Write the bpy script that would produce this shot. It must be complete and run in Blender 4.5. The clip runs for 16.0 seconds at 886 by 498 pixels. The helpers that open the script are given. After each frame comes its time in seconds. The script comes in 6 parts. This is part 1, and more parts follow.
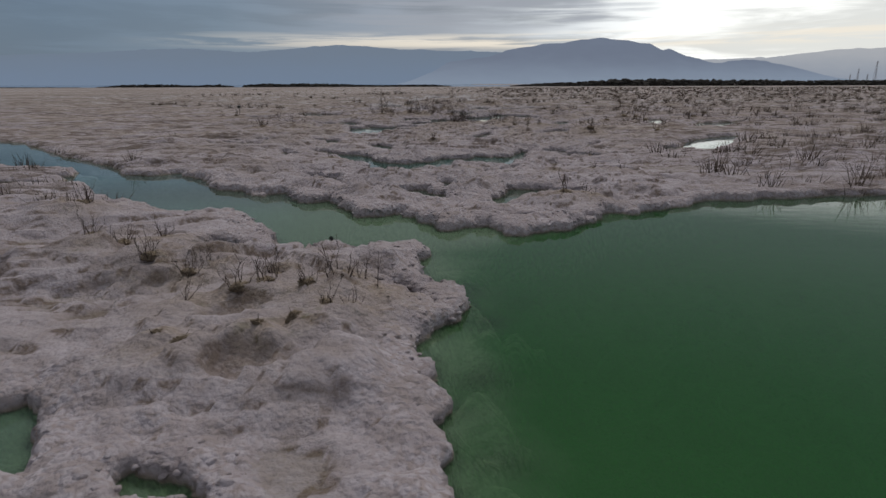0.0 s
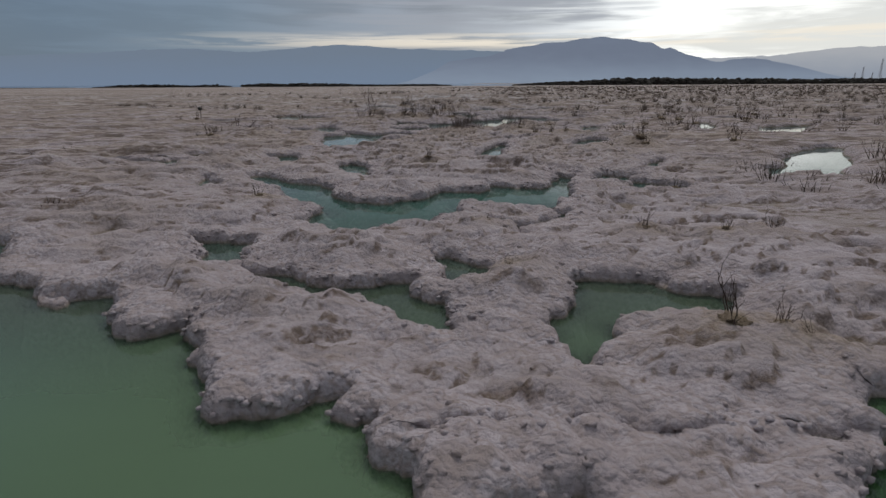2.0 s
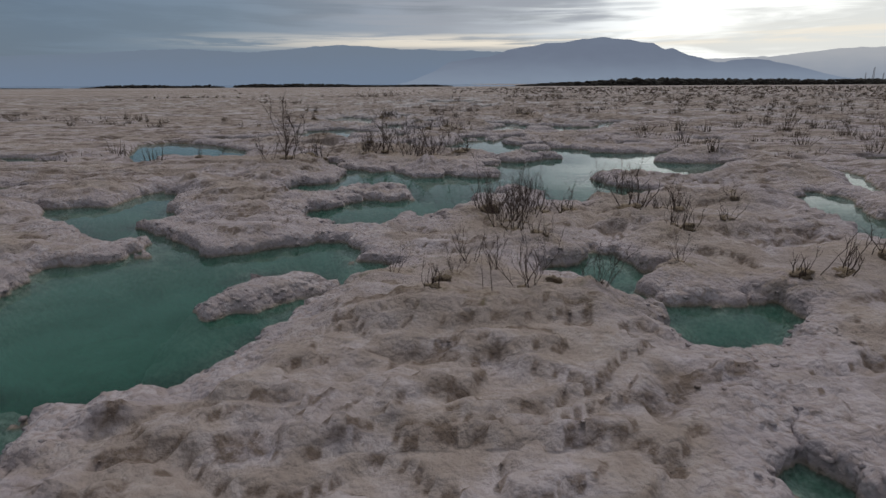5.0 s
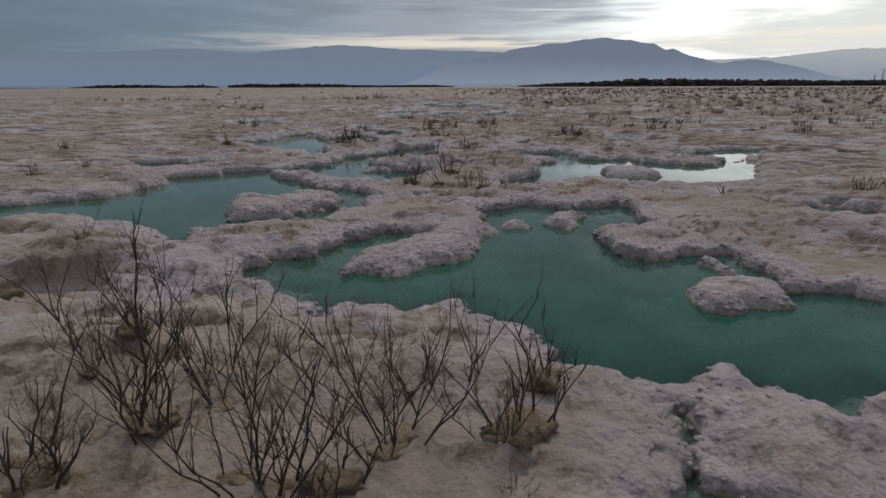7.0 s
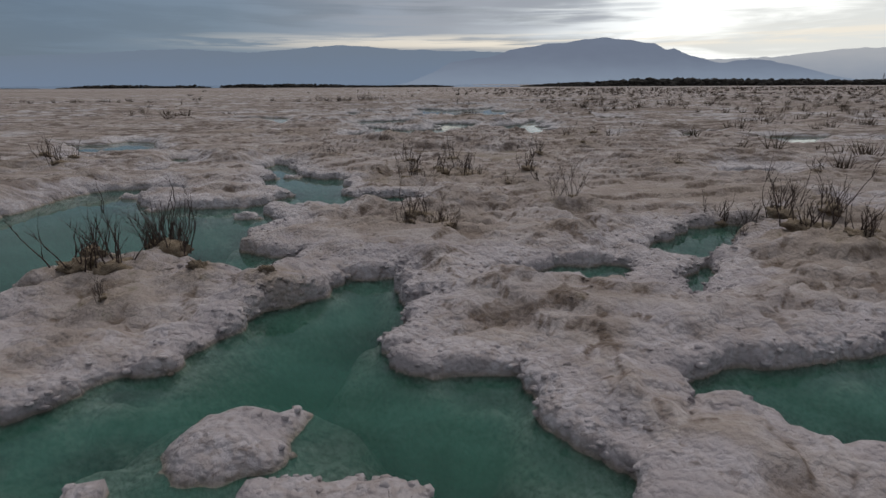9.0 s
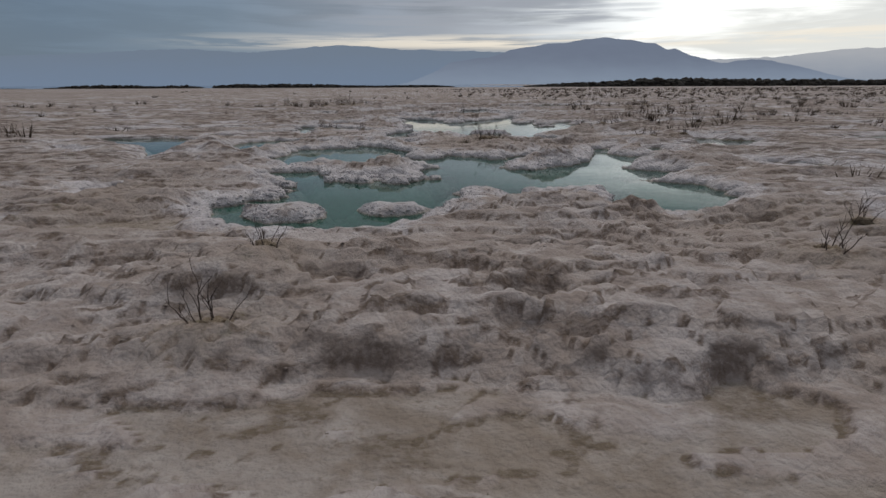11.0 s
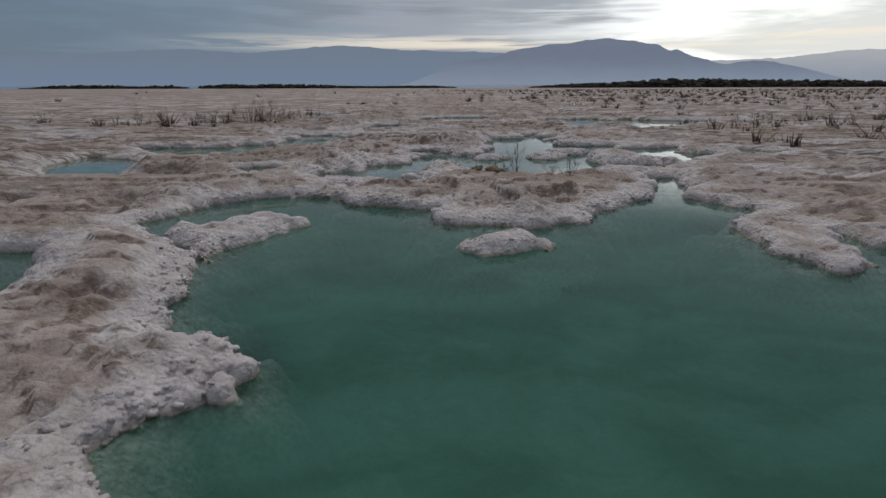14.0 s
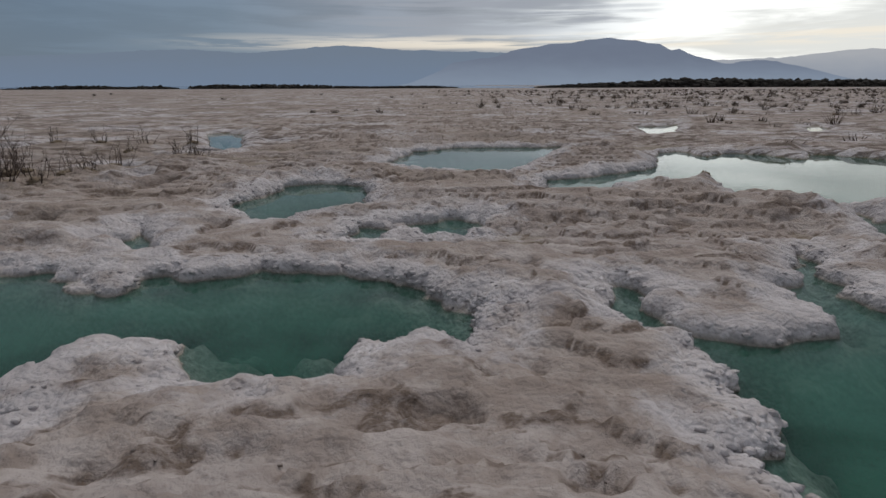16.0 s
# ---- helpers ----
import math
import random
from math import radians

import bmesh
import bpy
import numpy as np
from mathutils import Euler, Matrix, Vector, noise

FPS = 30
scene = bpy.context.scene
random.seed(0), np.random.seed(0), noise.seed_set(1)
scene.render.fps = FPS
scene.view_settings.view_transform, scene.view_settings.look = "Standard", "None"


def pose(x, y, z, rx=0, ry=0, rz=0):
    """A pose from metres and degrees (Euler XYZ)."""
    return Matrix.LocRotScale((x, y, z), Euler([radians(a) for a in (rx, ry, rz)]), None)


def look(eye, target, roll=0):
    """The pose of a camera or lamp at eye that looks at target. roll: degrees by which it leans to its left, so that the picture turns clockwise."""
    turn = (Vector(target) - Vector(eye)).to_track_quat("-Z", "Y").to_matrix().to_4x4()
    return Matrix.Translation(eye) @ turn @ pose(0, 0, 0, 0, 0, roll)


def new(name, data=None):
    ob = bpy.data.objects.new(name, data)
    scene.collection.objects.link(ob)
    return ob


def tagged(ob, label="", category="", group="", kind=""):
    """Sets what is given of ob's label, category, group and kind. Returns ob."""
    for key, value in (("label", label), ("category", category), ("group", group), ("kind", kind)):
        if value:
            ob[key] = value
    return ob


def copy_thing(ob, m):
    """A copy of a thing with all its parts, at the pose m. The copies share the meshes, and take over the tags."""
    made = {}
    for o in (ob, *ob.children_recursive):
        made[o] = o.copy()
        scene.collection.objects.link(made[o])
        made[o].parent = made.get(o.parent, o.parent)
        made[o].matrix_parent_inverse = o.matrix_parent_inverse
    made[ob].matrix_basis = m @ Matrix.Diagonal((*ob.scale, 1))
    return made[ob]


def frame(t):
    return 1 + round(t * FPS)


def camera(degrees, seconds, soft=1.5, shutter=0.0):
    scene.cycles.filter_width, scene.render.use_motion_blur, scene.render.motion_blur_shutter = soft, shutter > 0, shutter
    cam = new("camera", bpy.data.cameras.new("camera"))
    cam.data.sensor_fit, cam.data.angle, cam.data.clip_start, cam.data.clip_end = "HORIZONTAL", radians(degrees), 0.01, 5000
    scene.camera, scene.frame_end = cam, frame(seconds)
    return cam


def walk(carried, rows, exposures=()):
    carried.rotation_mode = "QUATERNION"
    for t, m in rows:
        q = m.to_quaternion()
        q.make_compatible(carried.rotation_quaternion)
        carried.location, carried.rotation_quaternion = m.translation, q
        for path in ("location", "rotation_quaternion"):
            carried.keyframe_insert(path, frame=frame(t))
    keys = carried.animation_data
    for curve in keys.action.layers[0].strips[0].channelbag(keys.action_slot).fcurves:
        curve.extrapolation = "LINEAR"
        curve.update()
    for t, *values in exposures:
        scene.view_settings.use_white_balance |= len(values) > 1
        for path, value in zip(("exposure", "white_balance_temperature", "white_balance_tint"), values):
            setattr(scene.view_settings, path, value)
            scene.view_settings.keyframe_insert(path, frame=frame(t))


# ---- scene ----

# ---- camera and its way: seconds, x, y, z, yaw, pitch, roll ----
cam = camera(74.9, 16.0, soft=1.5)
PATH = [
    (0, -0.055, 0.004, 1.702, -0.207, -15.933, -0.175),
    (0.5, -0.061, 1.038, 1.674, -0.163, -15.946, -0.213),
    (1, -0.059, 2.223, 1.641, -0.153, -15.968, -0.256),
    (1.5, -0.045, 3.570, 1.609, -0.145, -15.982, -0.295),
    (2, -0.020, 5.017, 1.586, -0.110, -15.980, -0.323),
    (2.5, 0.000, 6.640, 1.563, -0.081, -15.972, -0.322),
    (3, -0.002, 8.455, 1.530, -0.103, -15.944, -0.290),
    (5.5, -0.005, 20.813, 1.645, -0.051, -15.930, -0.303),
    (6, 0.018, 23.446, 1.647, -0.059, -15.898, -0.264),
    (6.5, 0.030, 26.122, 1.650, -0.057, -15.894, -0.225),
    (7, 0.033, 28.769, 1.643, -0.047, -15.906, -0.186),
    (7.5, 0.030, 31.486, 1.628, -0.039, -15.917, -0.124),
    (8, 0.023, 34.322, 1.599, -0.044, -15.910, -0.115),
    (8.5, 0.036, 37.201, 1.553, -0.045, -15.890, -0.203),
    (9, 0.090, 39.925, 1.508, -0.028, -15.890, -0.261),
    (9.5, 0.154, 42.562, 1.468, -0.016, -15.902, -0.273),
    (12, 0.090, 56.815, 1.571, 0.002, -15.854, -0.223),
    (12.5, 0.092, 60.184, 1.540, 0.022, -15.841, -0.231),
    (13, 0.090, 63.451, 1.519, 0.054, -15.840, -0.197),
    (13.5, 0.056, 66.761, 1.501, 0.056, -15.838, -0.146),
    (14, 0.005, 69.993, 1.475, 0.039, -15.819, -0.146),
    (14.5, -0.022, 73.157, 1.460, 0.050, -15.807, -0.174),
    (15, -0.041, 76.385, 1.464, 0.087, -15.824, -0.205),
    (15.5, -0.092, 79.812, 1.474, 0.120, -15.837, -0.223),
    (16, -0.168, 83.387, 1.496, 0.138, -15.817, -0.204),
]
rows = []
for t, x, y, z, yaw, pitch, roll in PATH:
    ahead = Vector((-math.sin(radians(yaw)) * math.cos(radians(pitch)), math.cos(radians(yaw)) * math.cos(radians(pitch)), math.sin(radians(pitch))))
    rows.append((t, look((x, y, z), Vector((x, y, z)) + 2 * ahead, roll)))
walk(cam, rows)
scene.view_settings.exposure = 0.0

# ---- light: overcast, sun behind cloud ahead and to the east, cloud thin over the eastern hills ----
SUN_AZ, SUN_EL = radians(14), radians(50)
GLOW_AZ, GLOW_EL = radians(36), radians(4)
sun_dir = Vector((math.sin(SUN_AZ) * math.cos(SUN_EL), math.cos(SUN_AZ) * math.cos(SUN_EL), math.sin(SUN_EL)))
glow_dir = Vector((math.sin(GLOW_AZ) * math.cos(GLOW_EL), math.cos(GLOW_AZ) * math.cos(GLOW_EL), math.sin(GLOW_EL)))


class Nodes:
    """Short hand for building a node tree."""

    def __init__(self, tree):
        self.tree = tree
        tree.nodes.clear()

    def add(self, kind, inputs=None, **props):
        n = self.tree.nodes.new(kind)
        for k, v in props.items():
            setattr(n, k, v)
        for k, v in (inputs or {}).items():
            self.put(n.inputs[k], v)
        return n

    def put(self, socket, v):
        if isinstance(v, bpy.types.NodeSocket):
            self.tree.links.new(v, socket)
        elif isinstance(v, (tuple, list)) and len(v) == 3 and socket.type == "RGBA":
            socket.default_value = (*v, 1)
        else:
            socket.default_value = v

    def math(self, op, a, b=0.0, c=0.0):
        n = self.tree.nodes.new("ShaderNodeMath")
        n.operation = op
        for s, v in zip(n.inputs, (a, b, c)):
            self.put(s, v)
        return n.outputs[0]

    def mix(self, fac, a, b):
        n = self.tree.nodes.new("ShaderNodeMix")
        n.data_type = "RGBA"
        self.put(n.inputs[0], fac)
        self.put(n.inputs[6], a)
        self.put(n.inputs[7], b)
        return n.outputs[2]

    def step(self, v, lo, hi, to_lo=0.0, to_hi=1.0):
        n = self.tree.nodes.new("ShaderNodeMapRange")
        n.interpolation_type = "SMOOTHSTEP"
        for s, x in zip(n.inputs, (v, lo, hi, to_lo, to_hi)):
            self.put(s, x)
        return n.outputs[0]

    def noise(self, vec, scale, detail=4.0, rough=0.55, warp=0.0):
        n = self.add("ShaderNodeTexNoise", {"Scale": scale, "Detail": detail, "Roughness": rough, "Distortion": warp})
        if vec is not None:
            self.put(n.inputs["Vector"], vec)
        return n.outputs["Fac"]

    def scaled(self, vec, x, y, z):
        n = self.add("ShaderNodeVectorMath", operation="MULTIPLY")
        self.put(n.inputs[0], vec)
        n.inputs[1].default_value = (x, y, z)
        return n.outputs[0]

    def ramp(self, v, stops):
        n = self.tree.nodes.new("ShaderNodeValToRGB")
        e = n.color_ramp.elements
        while len(e) < len(stops):
            e.new(0.5)
        for el, (p, c) in zip(e, stops):
            el.position, el.color = p, (*c, 1)
        self.put(n.inputs[0], v)
        return n.outputs[0]


world = bpy.data.worlds.new("sky")
scene.world = world
world.use_nodes = True
N = Nodes(world.node_tree)
way = N.add("ShaderNodeTexCoord").outputs["Generated"]
split = N.add("ShaderNodeSeparateXYZ", {0: way})
up = split.outputs[2]
toward = N.add("ShaderNodeVectorMath", operation="DOT_PRODUCT")
N.put(toward.inputs[0], way)
toward.inputs[1].default_value = glow_dir
near_sun = toward.outputs["Value"]
# cloud deck, lit through by the sun that stands behind it
deck = N.ramp(N.step(near_sun, -0.6, 1.0), [
    (0.0, (0.13, 0.15, 0.18)), (0.66, (0.122, 0.172, 0.238)), (0.82, (0.148, 0.198, 0.262)), (0.92, (0.215, 0.252, 0.310)),
    (0.962, (0.255, 0.280, 0.325)), (0.983, (0.40, 0.43, 0.47)), (0.994, (0.68, 0.71, 0.73)), (1.0, (0.96, 0.97, 0.94))])
layers = N.noise(N.scaled(way, 2.2, 2.2, 20.0), 1.0, 4.0, 0.5, 0.5)
wisps = N.noise(N.scaled(way, 6.0, 6.0, 60.0), 1.0, 6.0, 0.62, 0.9)
ragged_edge = N.math("ADD", N.math("MULTIPLY", layers, 0.7), N.math("MULTIPLY", wisps, 0.3))
shade = N.math("ADD", 1.0, N.math("MULTIPLY", N.step(ragged_edge, 0.43, 0.57, -0.26, 0.20), N.step(near_sun, 0.55, 0.93, 0.30, 1.0)))
sky_mid = N.add("ShaderNodeMix", data_type="RGBA", blend_type="MULTIPLY")
sky_mid.inputs[0].default_value = 1.0
N.put(sky_mid.inputs[6], deck)
N.put(sky_mid.inputs[7], shade)
side_x = N.math("DIVIDE", split.outputs[0], N.math("MAXIMUM", split.outputs[1], 0.05))
streaks = N.noise(N.scaled(way, 3.4, 3.4, 95.0), 1.0, 5.0, 0.58, 0.6)
# a grey bank over the mountain, torn at its bright end
bank_edge = N.math("ADD", side_x, N.math("MULTIPLY", N.math("SUBTRACT", layers, 0.5), 1.6))
bank = N.math("MULTIPLY", N.math("MULTIPLY", N.step(up, 0.074, 0.096), N.step(bank_edge, 0.52, 0.22)), N.step(streaks, 0.62, 0.44, 0.15, 0.85))
sky_bank = N.mix(N.math("MULTIPLY", bank, N.step(side_x, -0.30, 0.0)), sky_mid.outputs[2], (0.300, 0.318, 0.365))
torn = N.math("MULTIPLY", N.math("MULTIPLY", N.step(up, 0.098, 0.118), N.step(side_x, 0.10, 0.32)), N.step(streaks, 0.53, 0.64))
sky_torn = N.mix(N.math("MULTIPLY", torn, 0.85), sky_bank, (0.90, 0.91, 0.90))
# pale gaps low over the hills
low = N.math("MULTIPLY", N.step(up, 0.050, 0.062), N.step(up, 0.084, 0.066))
gap = N.math("MULTIPLY", N.math("MULTIPLY", low, N.step(streaks, 0.42, 0.58)), N.step(near_sun, 0.42, 0.86, 0.0, 1.0))
sky_low = N.mix(N.math("MULTIPLY", gap, 0.85), sky_torn, (0.86, 0.78, 0.66))
# a thick deck above the bright gap, thinner and brighter again overhead
sky_deck = N.mix(N.step(up, 0.135, 0.21), sky_low, (0.165, 0.178, 0.198))
vault = N.mix(N.step(near_sun, -0.7, 0.6), (0.36, 0.37, 0.39), (0.38, 0.39, 0.41))
sky_all = N.mix(N.step(up, 0.42, 0.80), sky_deck, vault)
clear = N.add("ShaderNodeTexSky", sky_type="NISHITA", sun_disc=False, sun_elevation=SUN_EL, sun_rotation=SUN_AZ)
blue = N.add("ShaderNodeBackground", {"Color": clear.outputs[0], "Strength": 0.006})
grey = N.add("ShaderNodeBackground", {"Color": sky_all, "Strength": 1.0})
both = N.add("ShaderNodeAddShader", {0: blue.outputs[0], 1: grey.outputs[0]})
N.add("ShaderNodeOutputWorld", {0: both.outputs[0]})

sun = new("sun", bpy.data.lights.new("sun", "SUN"))
sun.data.energy, sun.data.angle, sun.data.color = 1.15, radians(16), (1.0, 0.93, 0.85)
sun.matrix_world = look(sun_dir * 50, (0, 0, 0))


# ---- materials ----
def material(name):
    m = bpy.data.materials.new(name)
    m.use_nodes = True
    return m, Nodes(m.node_tree)


def finish(n, colour, rough=0.9, bump=None, strength=0.5, distance=0.01, **extra):
    b = n.add("ShaderNodeBsdfPrincipled", {"Base Color": colour, "Roughness": rough})
    b.inputs["Specular IOR Level"].default_value = extra.get("specular", 0.25)
    if bump is not None:
        u = n.add("ShaderNodeBump", {"Height": bump, "Strength": strength, "Distance": distance})
        n.put(b.inputs["Normal"], u.outputs[0])
    n.add("ShaderNodeOutputMaterial", {0: b.outputs[0]})


def salt_material(name):
    """Salt crust: lilac-grey and tan above the brine, algae and painted depth tint below."""
    m, n = material(name)
    pos = n.add("ShaderNodeNewGeometry").outputs["Position"]
    xyz = n.add("ShaderNodeSeparateXYZ", {0: pos})
    large = n.noise(pos, 0.55, 4.0, 0.6)
    mid = n.noise(pos, 3.2, 5.0, 0.62, 0.6)
    fine = n.noise(pos, 26.0, 5.0, 0.65)
    grit = n.noise(pos, 120.0, 3.0, 0.6)
    shore = n.add("ShaderNodeAttribute", attribute_name="shore").outputs["Fac"]
    soil = n.add("ShaderNodeAttribute", attribute_name="soil").outputs["Fac"]
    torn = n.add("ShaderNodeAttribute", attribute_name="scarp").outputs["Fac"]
    tan = n.mix(n.step(mid, 0.35, 0.65), (0.322, 0.270, 0.246), (0.430, 0.376, 0.352))
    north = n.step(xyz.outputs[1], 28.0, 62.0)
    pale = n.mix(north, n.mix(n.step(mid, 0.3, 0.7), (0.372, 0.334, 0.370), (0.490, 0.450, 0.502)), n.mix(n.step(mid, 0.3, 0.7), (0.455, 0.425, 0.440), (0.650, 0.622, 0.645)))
    # pale salt sits on the rims of the pools and in patches; the old crust behind is tan and crumbly
    wander = n.math("MULTIPLY", n.math("SUBTRACT", n.noise(pos, 2.3, 5.0, 0.65), 0.5), 1.5)
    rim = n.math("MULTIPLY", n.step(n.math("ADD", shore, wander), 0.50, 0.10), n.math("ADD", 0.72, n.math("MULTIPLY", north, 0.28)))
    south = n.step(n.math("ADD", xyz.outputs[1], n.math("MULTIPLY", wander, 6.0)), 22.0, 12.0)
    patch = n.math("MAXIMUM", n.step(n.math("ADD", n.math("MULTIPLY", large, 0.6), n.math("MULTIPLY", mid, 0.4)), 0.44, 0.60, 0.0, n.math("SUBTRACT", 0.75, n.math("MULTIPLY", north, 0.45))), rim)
    patch = n.math("MAXIMUM", patch, n.math("MULTIPLY", south, n.step(mid, 0.32, 0.55, 0.35, 0.8)))
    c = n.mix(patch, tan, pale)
    # crumbly brown sides of broken plates and fallen-in hollows, shade painted in too
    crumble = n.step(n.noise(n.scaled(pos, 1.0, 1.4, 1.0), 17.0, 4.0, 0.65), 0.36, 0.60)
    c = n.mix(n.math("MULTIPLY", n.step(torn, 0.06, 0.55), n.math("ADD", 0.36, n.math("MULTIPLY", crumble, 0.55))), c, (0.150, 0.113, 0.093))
    cleft = n.add("ShaderNodeTexVoronoi", {"Vector": pos, "Scale": 21.0, "Smoothness": 0.25}, feature="SMOOTH_F1").outputs["Distance"]
    c = n.mix(n.math("MULTIPLY", n.step(cleft, 0.42, 0.70), n.math("MULTIPLY", n.step(shore, 0.50, 0.08, 0.15, 0.55), n.math("SUBTRACT", n.step(mid, 0.35, 0.6, 0.3, 1.0), n.math("MULTIPLY", north, 0.6)))), c, (0.290, 0.232, 0.208))
    specks = n.math("MULTIPLY", n.step(n.math("ADD", n.math("MULTIPLY", fine, 0.6), n.math("MULTIPLY", n.noise(n.scaled(pos, 1.0, 1.6, 1.0), 6.0, 4.0, 0.6), 0.4)), 0.53, 0.66), n.step(mid, 0.40, 0.62, 0.10, 0.60))
    c = n.mix(specks, c, (0.195, 0.150, 0.125))
    # brown of steep broken edges, keyed to tilt so it paints shade too
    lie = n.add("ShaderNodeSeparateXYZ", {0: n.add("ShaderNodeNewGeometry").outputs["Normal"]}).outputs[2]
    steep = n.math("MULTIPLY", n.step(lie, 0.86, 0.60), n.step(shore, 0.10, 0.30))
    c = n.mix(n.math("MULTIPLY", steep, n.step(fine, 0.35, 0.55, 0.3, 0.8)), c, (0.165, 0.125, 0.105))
    # thin dark lines painted for the shaded fronts of far plates
    plate = n.noise(n.scaled(pos, 0.22, 1.3, 1.0), 1.15, 4.0, 0.62, 0.5)
    ledge_shade = n.math("MULTIPLY", n.step(n.math("ABSOLUTE", n.math("SUBTRACT", plate, 0.5)), 0.045, 0.010), n.step(large, 0.36, 0.55, 0.3, 0.85))
    outer = n.step(n.math("ADD", n.math("ABSOLUTE", xyz.outputs[0]), n.math("MULTIPLY", n.math("MAXIMUM", n.math("SUBTRACT", xyz.outputs[1], 92.0), 0.0), 0.5)), 2.5, 8.0)
    c = n.mix(n.math("MULTIPLY", ledge_shade, outer), c, (0.150, 0.118, 0.100))
    earth = n.mix(n.step(fine, 0.4, 0.62), (0.230, 0.180, 0.142), (0.350, 0.292, 0.246))
    earth = n.mix(n.step(n.noise(pos, 9.0, 3.0), 0.58, 0.70), earth, (0.15, 0.125, 0.065))
    c = n.mix(n.math("MULTIPLY", soil, n.step(mid, 0.34, 0.62, 0.12, 0.95)), c, earth)
    c = n.mix(n.step(grit, 0.64, 0.76, 0.0, 0.25), c, (0.62, 0.60, 0.60))
    # below the brine line: wet crust, then depth tint; green algae in first lagoon
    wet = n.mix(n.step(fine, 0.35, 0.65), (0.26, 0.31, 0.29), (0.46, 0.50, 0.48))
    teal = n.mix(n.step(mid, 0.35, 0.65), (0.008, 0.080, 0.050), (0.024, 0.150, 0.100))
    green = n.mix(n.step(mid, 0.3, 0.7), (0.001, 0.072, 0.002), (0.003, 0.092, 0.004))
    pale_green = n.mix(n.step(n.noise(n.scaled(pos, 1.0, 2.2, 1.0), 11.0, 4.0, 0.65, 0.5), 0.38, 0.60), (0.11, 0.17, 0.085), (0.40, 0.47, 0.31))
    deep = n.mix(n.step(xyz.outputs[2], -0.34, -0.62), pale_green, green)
    depth_tint = n.mix(n.step(xyz.outputs[1], 6.8, 8.6), deep, n.mix(n.step(xyz.outputs[1], 9.5, 12.5), (0.075, 0.095, 0.060), teal))
    # bed colour by depth paints in the light that the water absorbs
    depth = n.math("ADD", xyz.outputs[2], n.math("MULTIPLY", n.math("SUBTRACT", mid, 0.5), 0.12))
    bed = n.mix(n.math("MAXIMUM", n.step(depth, -0.10, -0.42), n.step(xyz.outputs[1], 9.2, 8.4)), wet, depth_tint)
    # rust and olive stain in the wash zone
    c = n.mix(n.math("MULTIPLY", n.step(xyz.outputs[2], 0.045, 0.0), 0.55), c, (0.17, 0.14, 0.075))
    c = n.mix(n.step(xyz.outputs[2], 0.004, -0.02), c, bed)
    domes = n.add("ShaderNodeTexVoronoi", {"Vector": pos, "Scale": 13.0, "Smoothness": 0.5}, feature="SMOOTH_F1").outputs["Distance"]
    heads = n.add("ShaderNodeTexVoronoi", {"Vector": pos, "Scale": 33.0, "Smoothness": 0.4}, feature="SMOOTH_F1").outputs["Distance"]
    curd = n.math("MULTIPLY", n.math("ADD", n.math("MULTIPLY", domes, -0.9), n.math("MULTIPLY", heads, -0.45)), n.step(shore, 0.55, 0.08, 0.45, 0.85))
    lumpy = n.math("ADD", n.math("MULTIPLY", n.noise(pos, 7.0, 4.0, 0.55), 0.9), n.math("ADD", n.math("MULTIPLY", fine, 0.55), n.math("MULTIPLY", grit, 0.10)))
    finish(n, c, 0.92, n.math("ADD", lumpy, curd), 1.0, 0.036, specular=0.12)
    return m


SALT = salt_material("salt_crust")


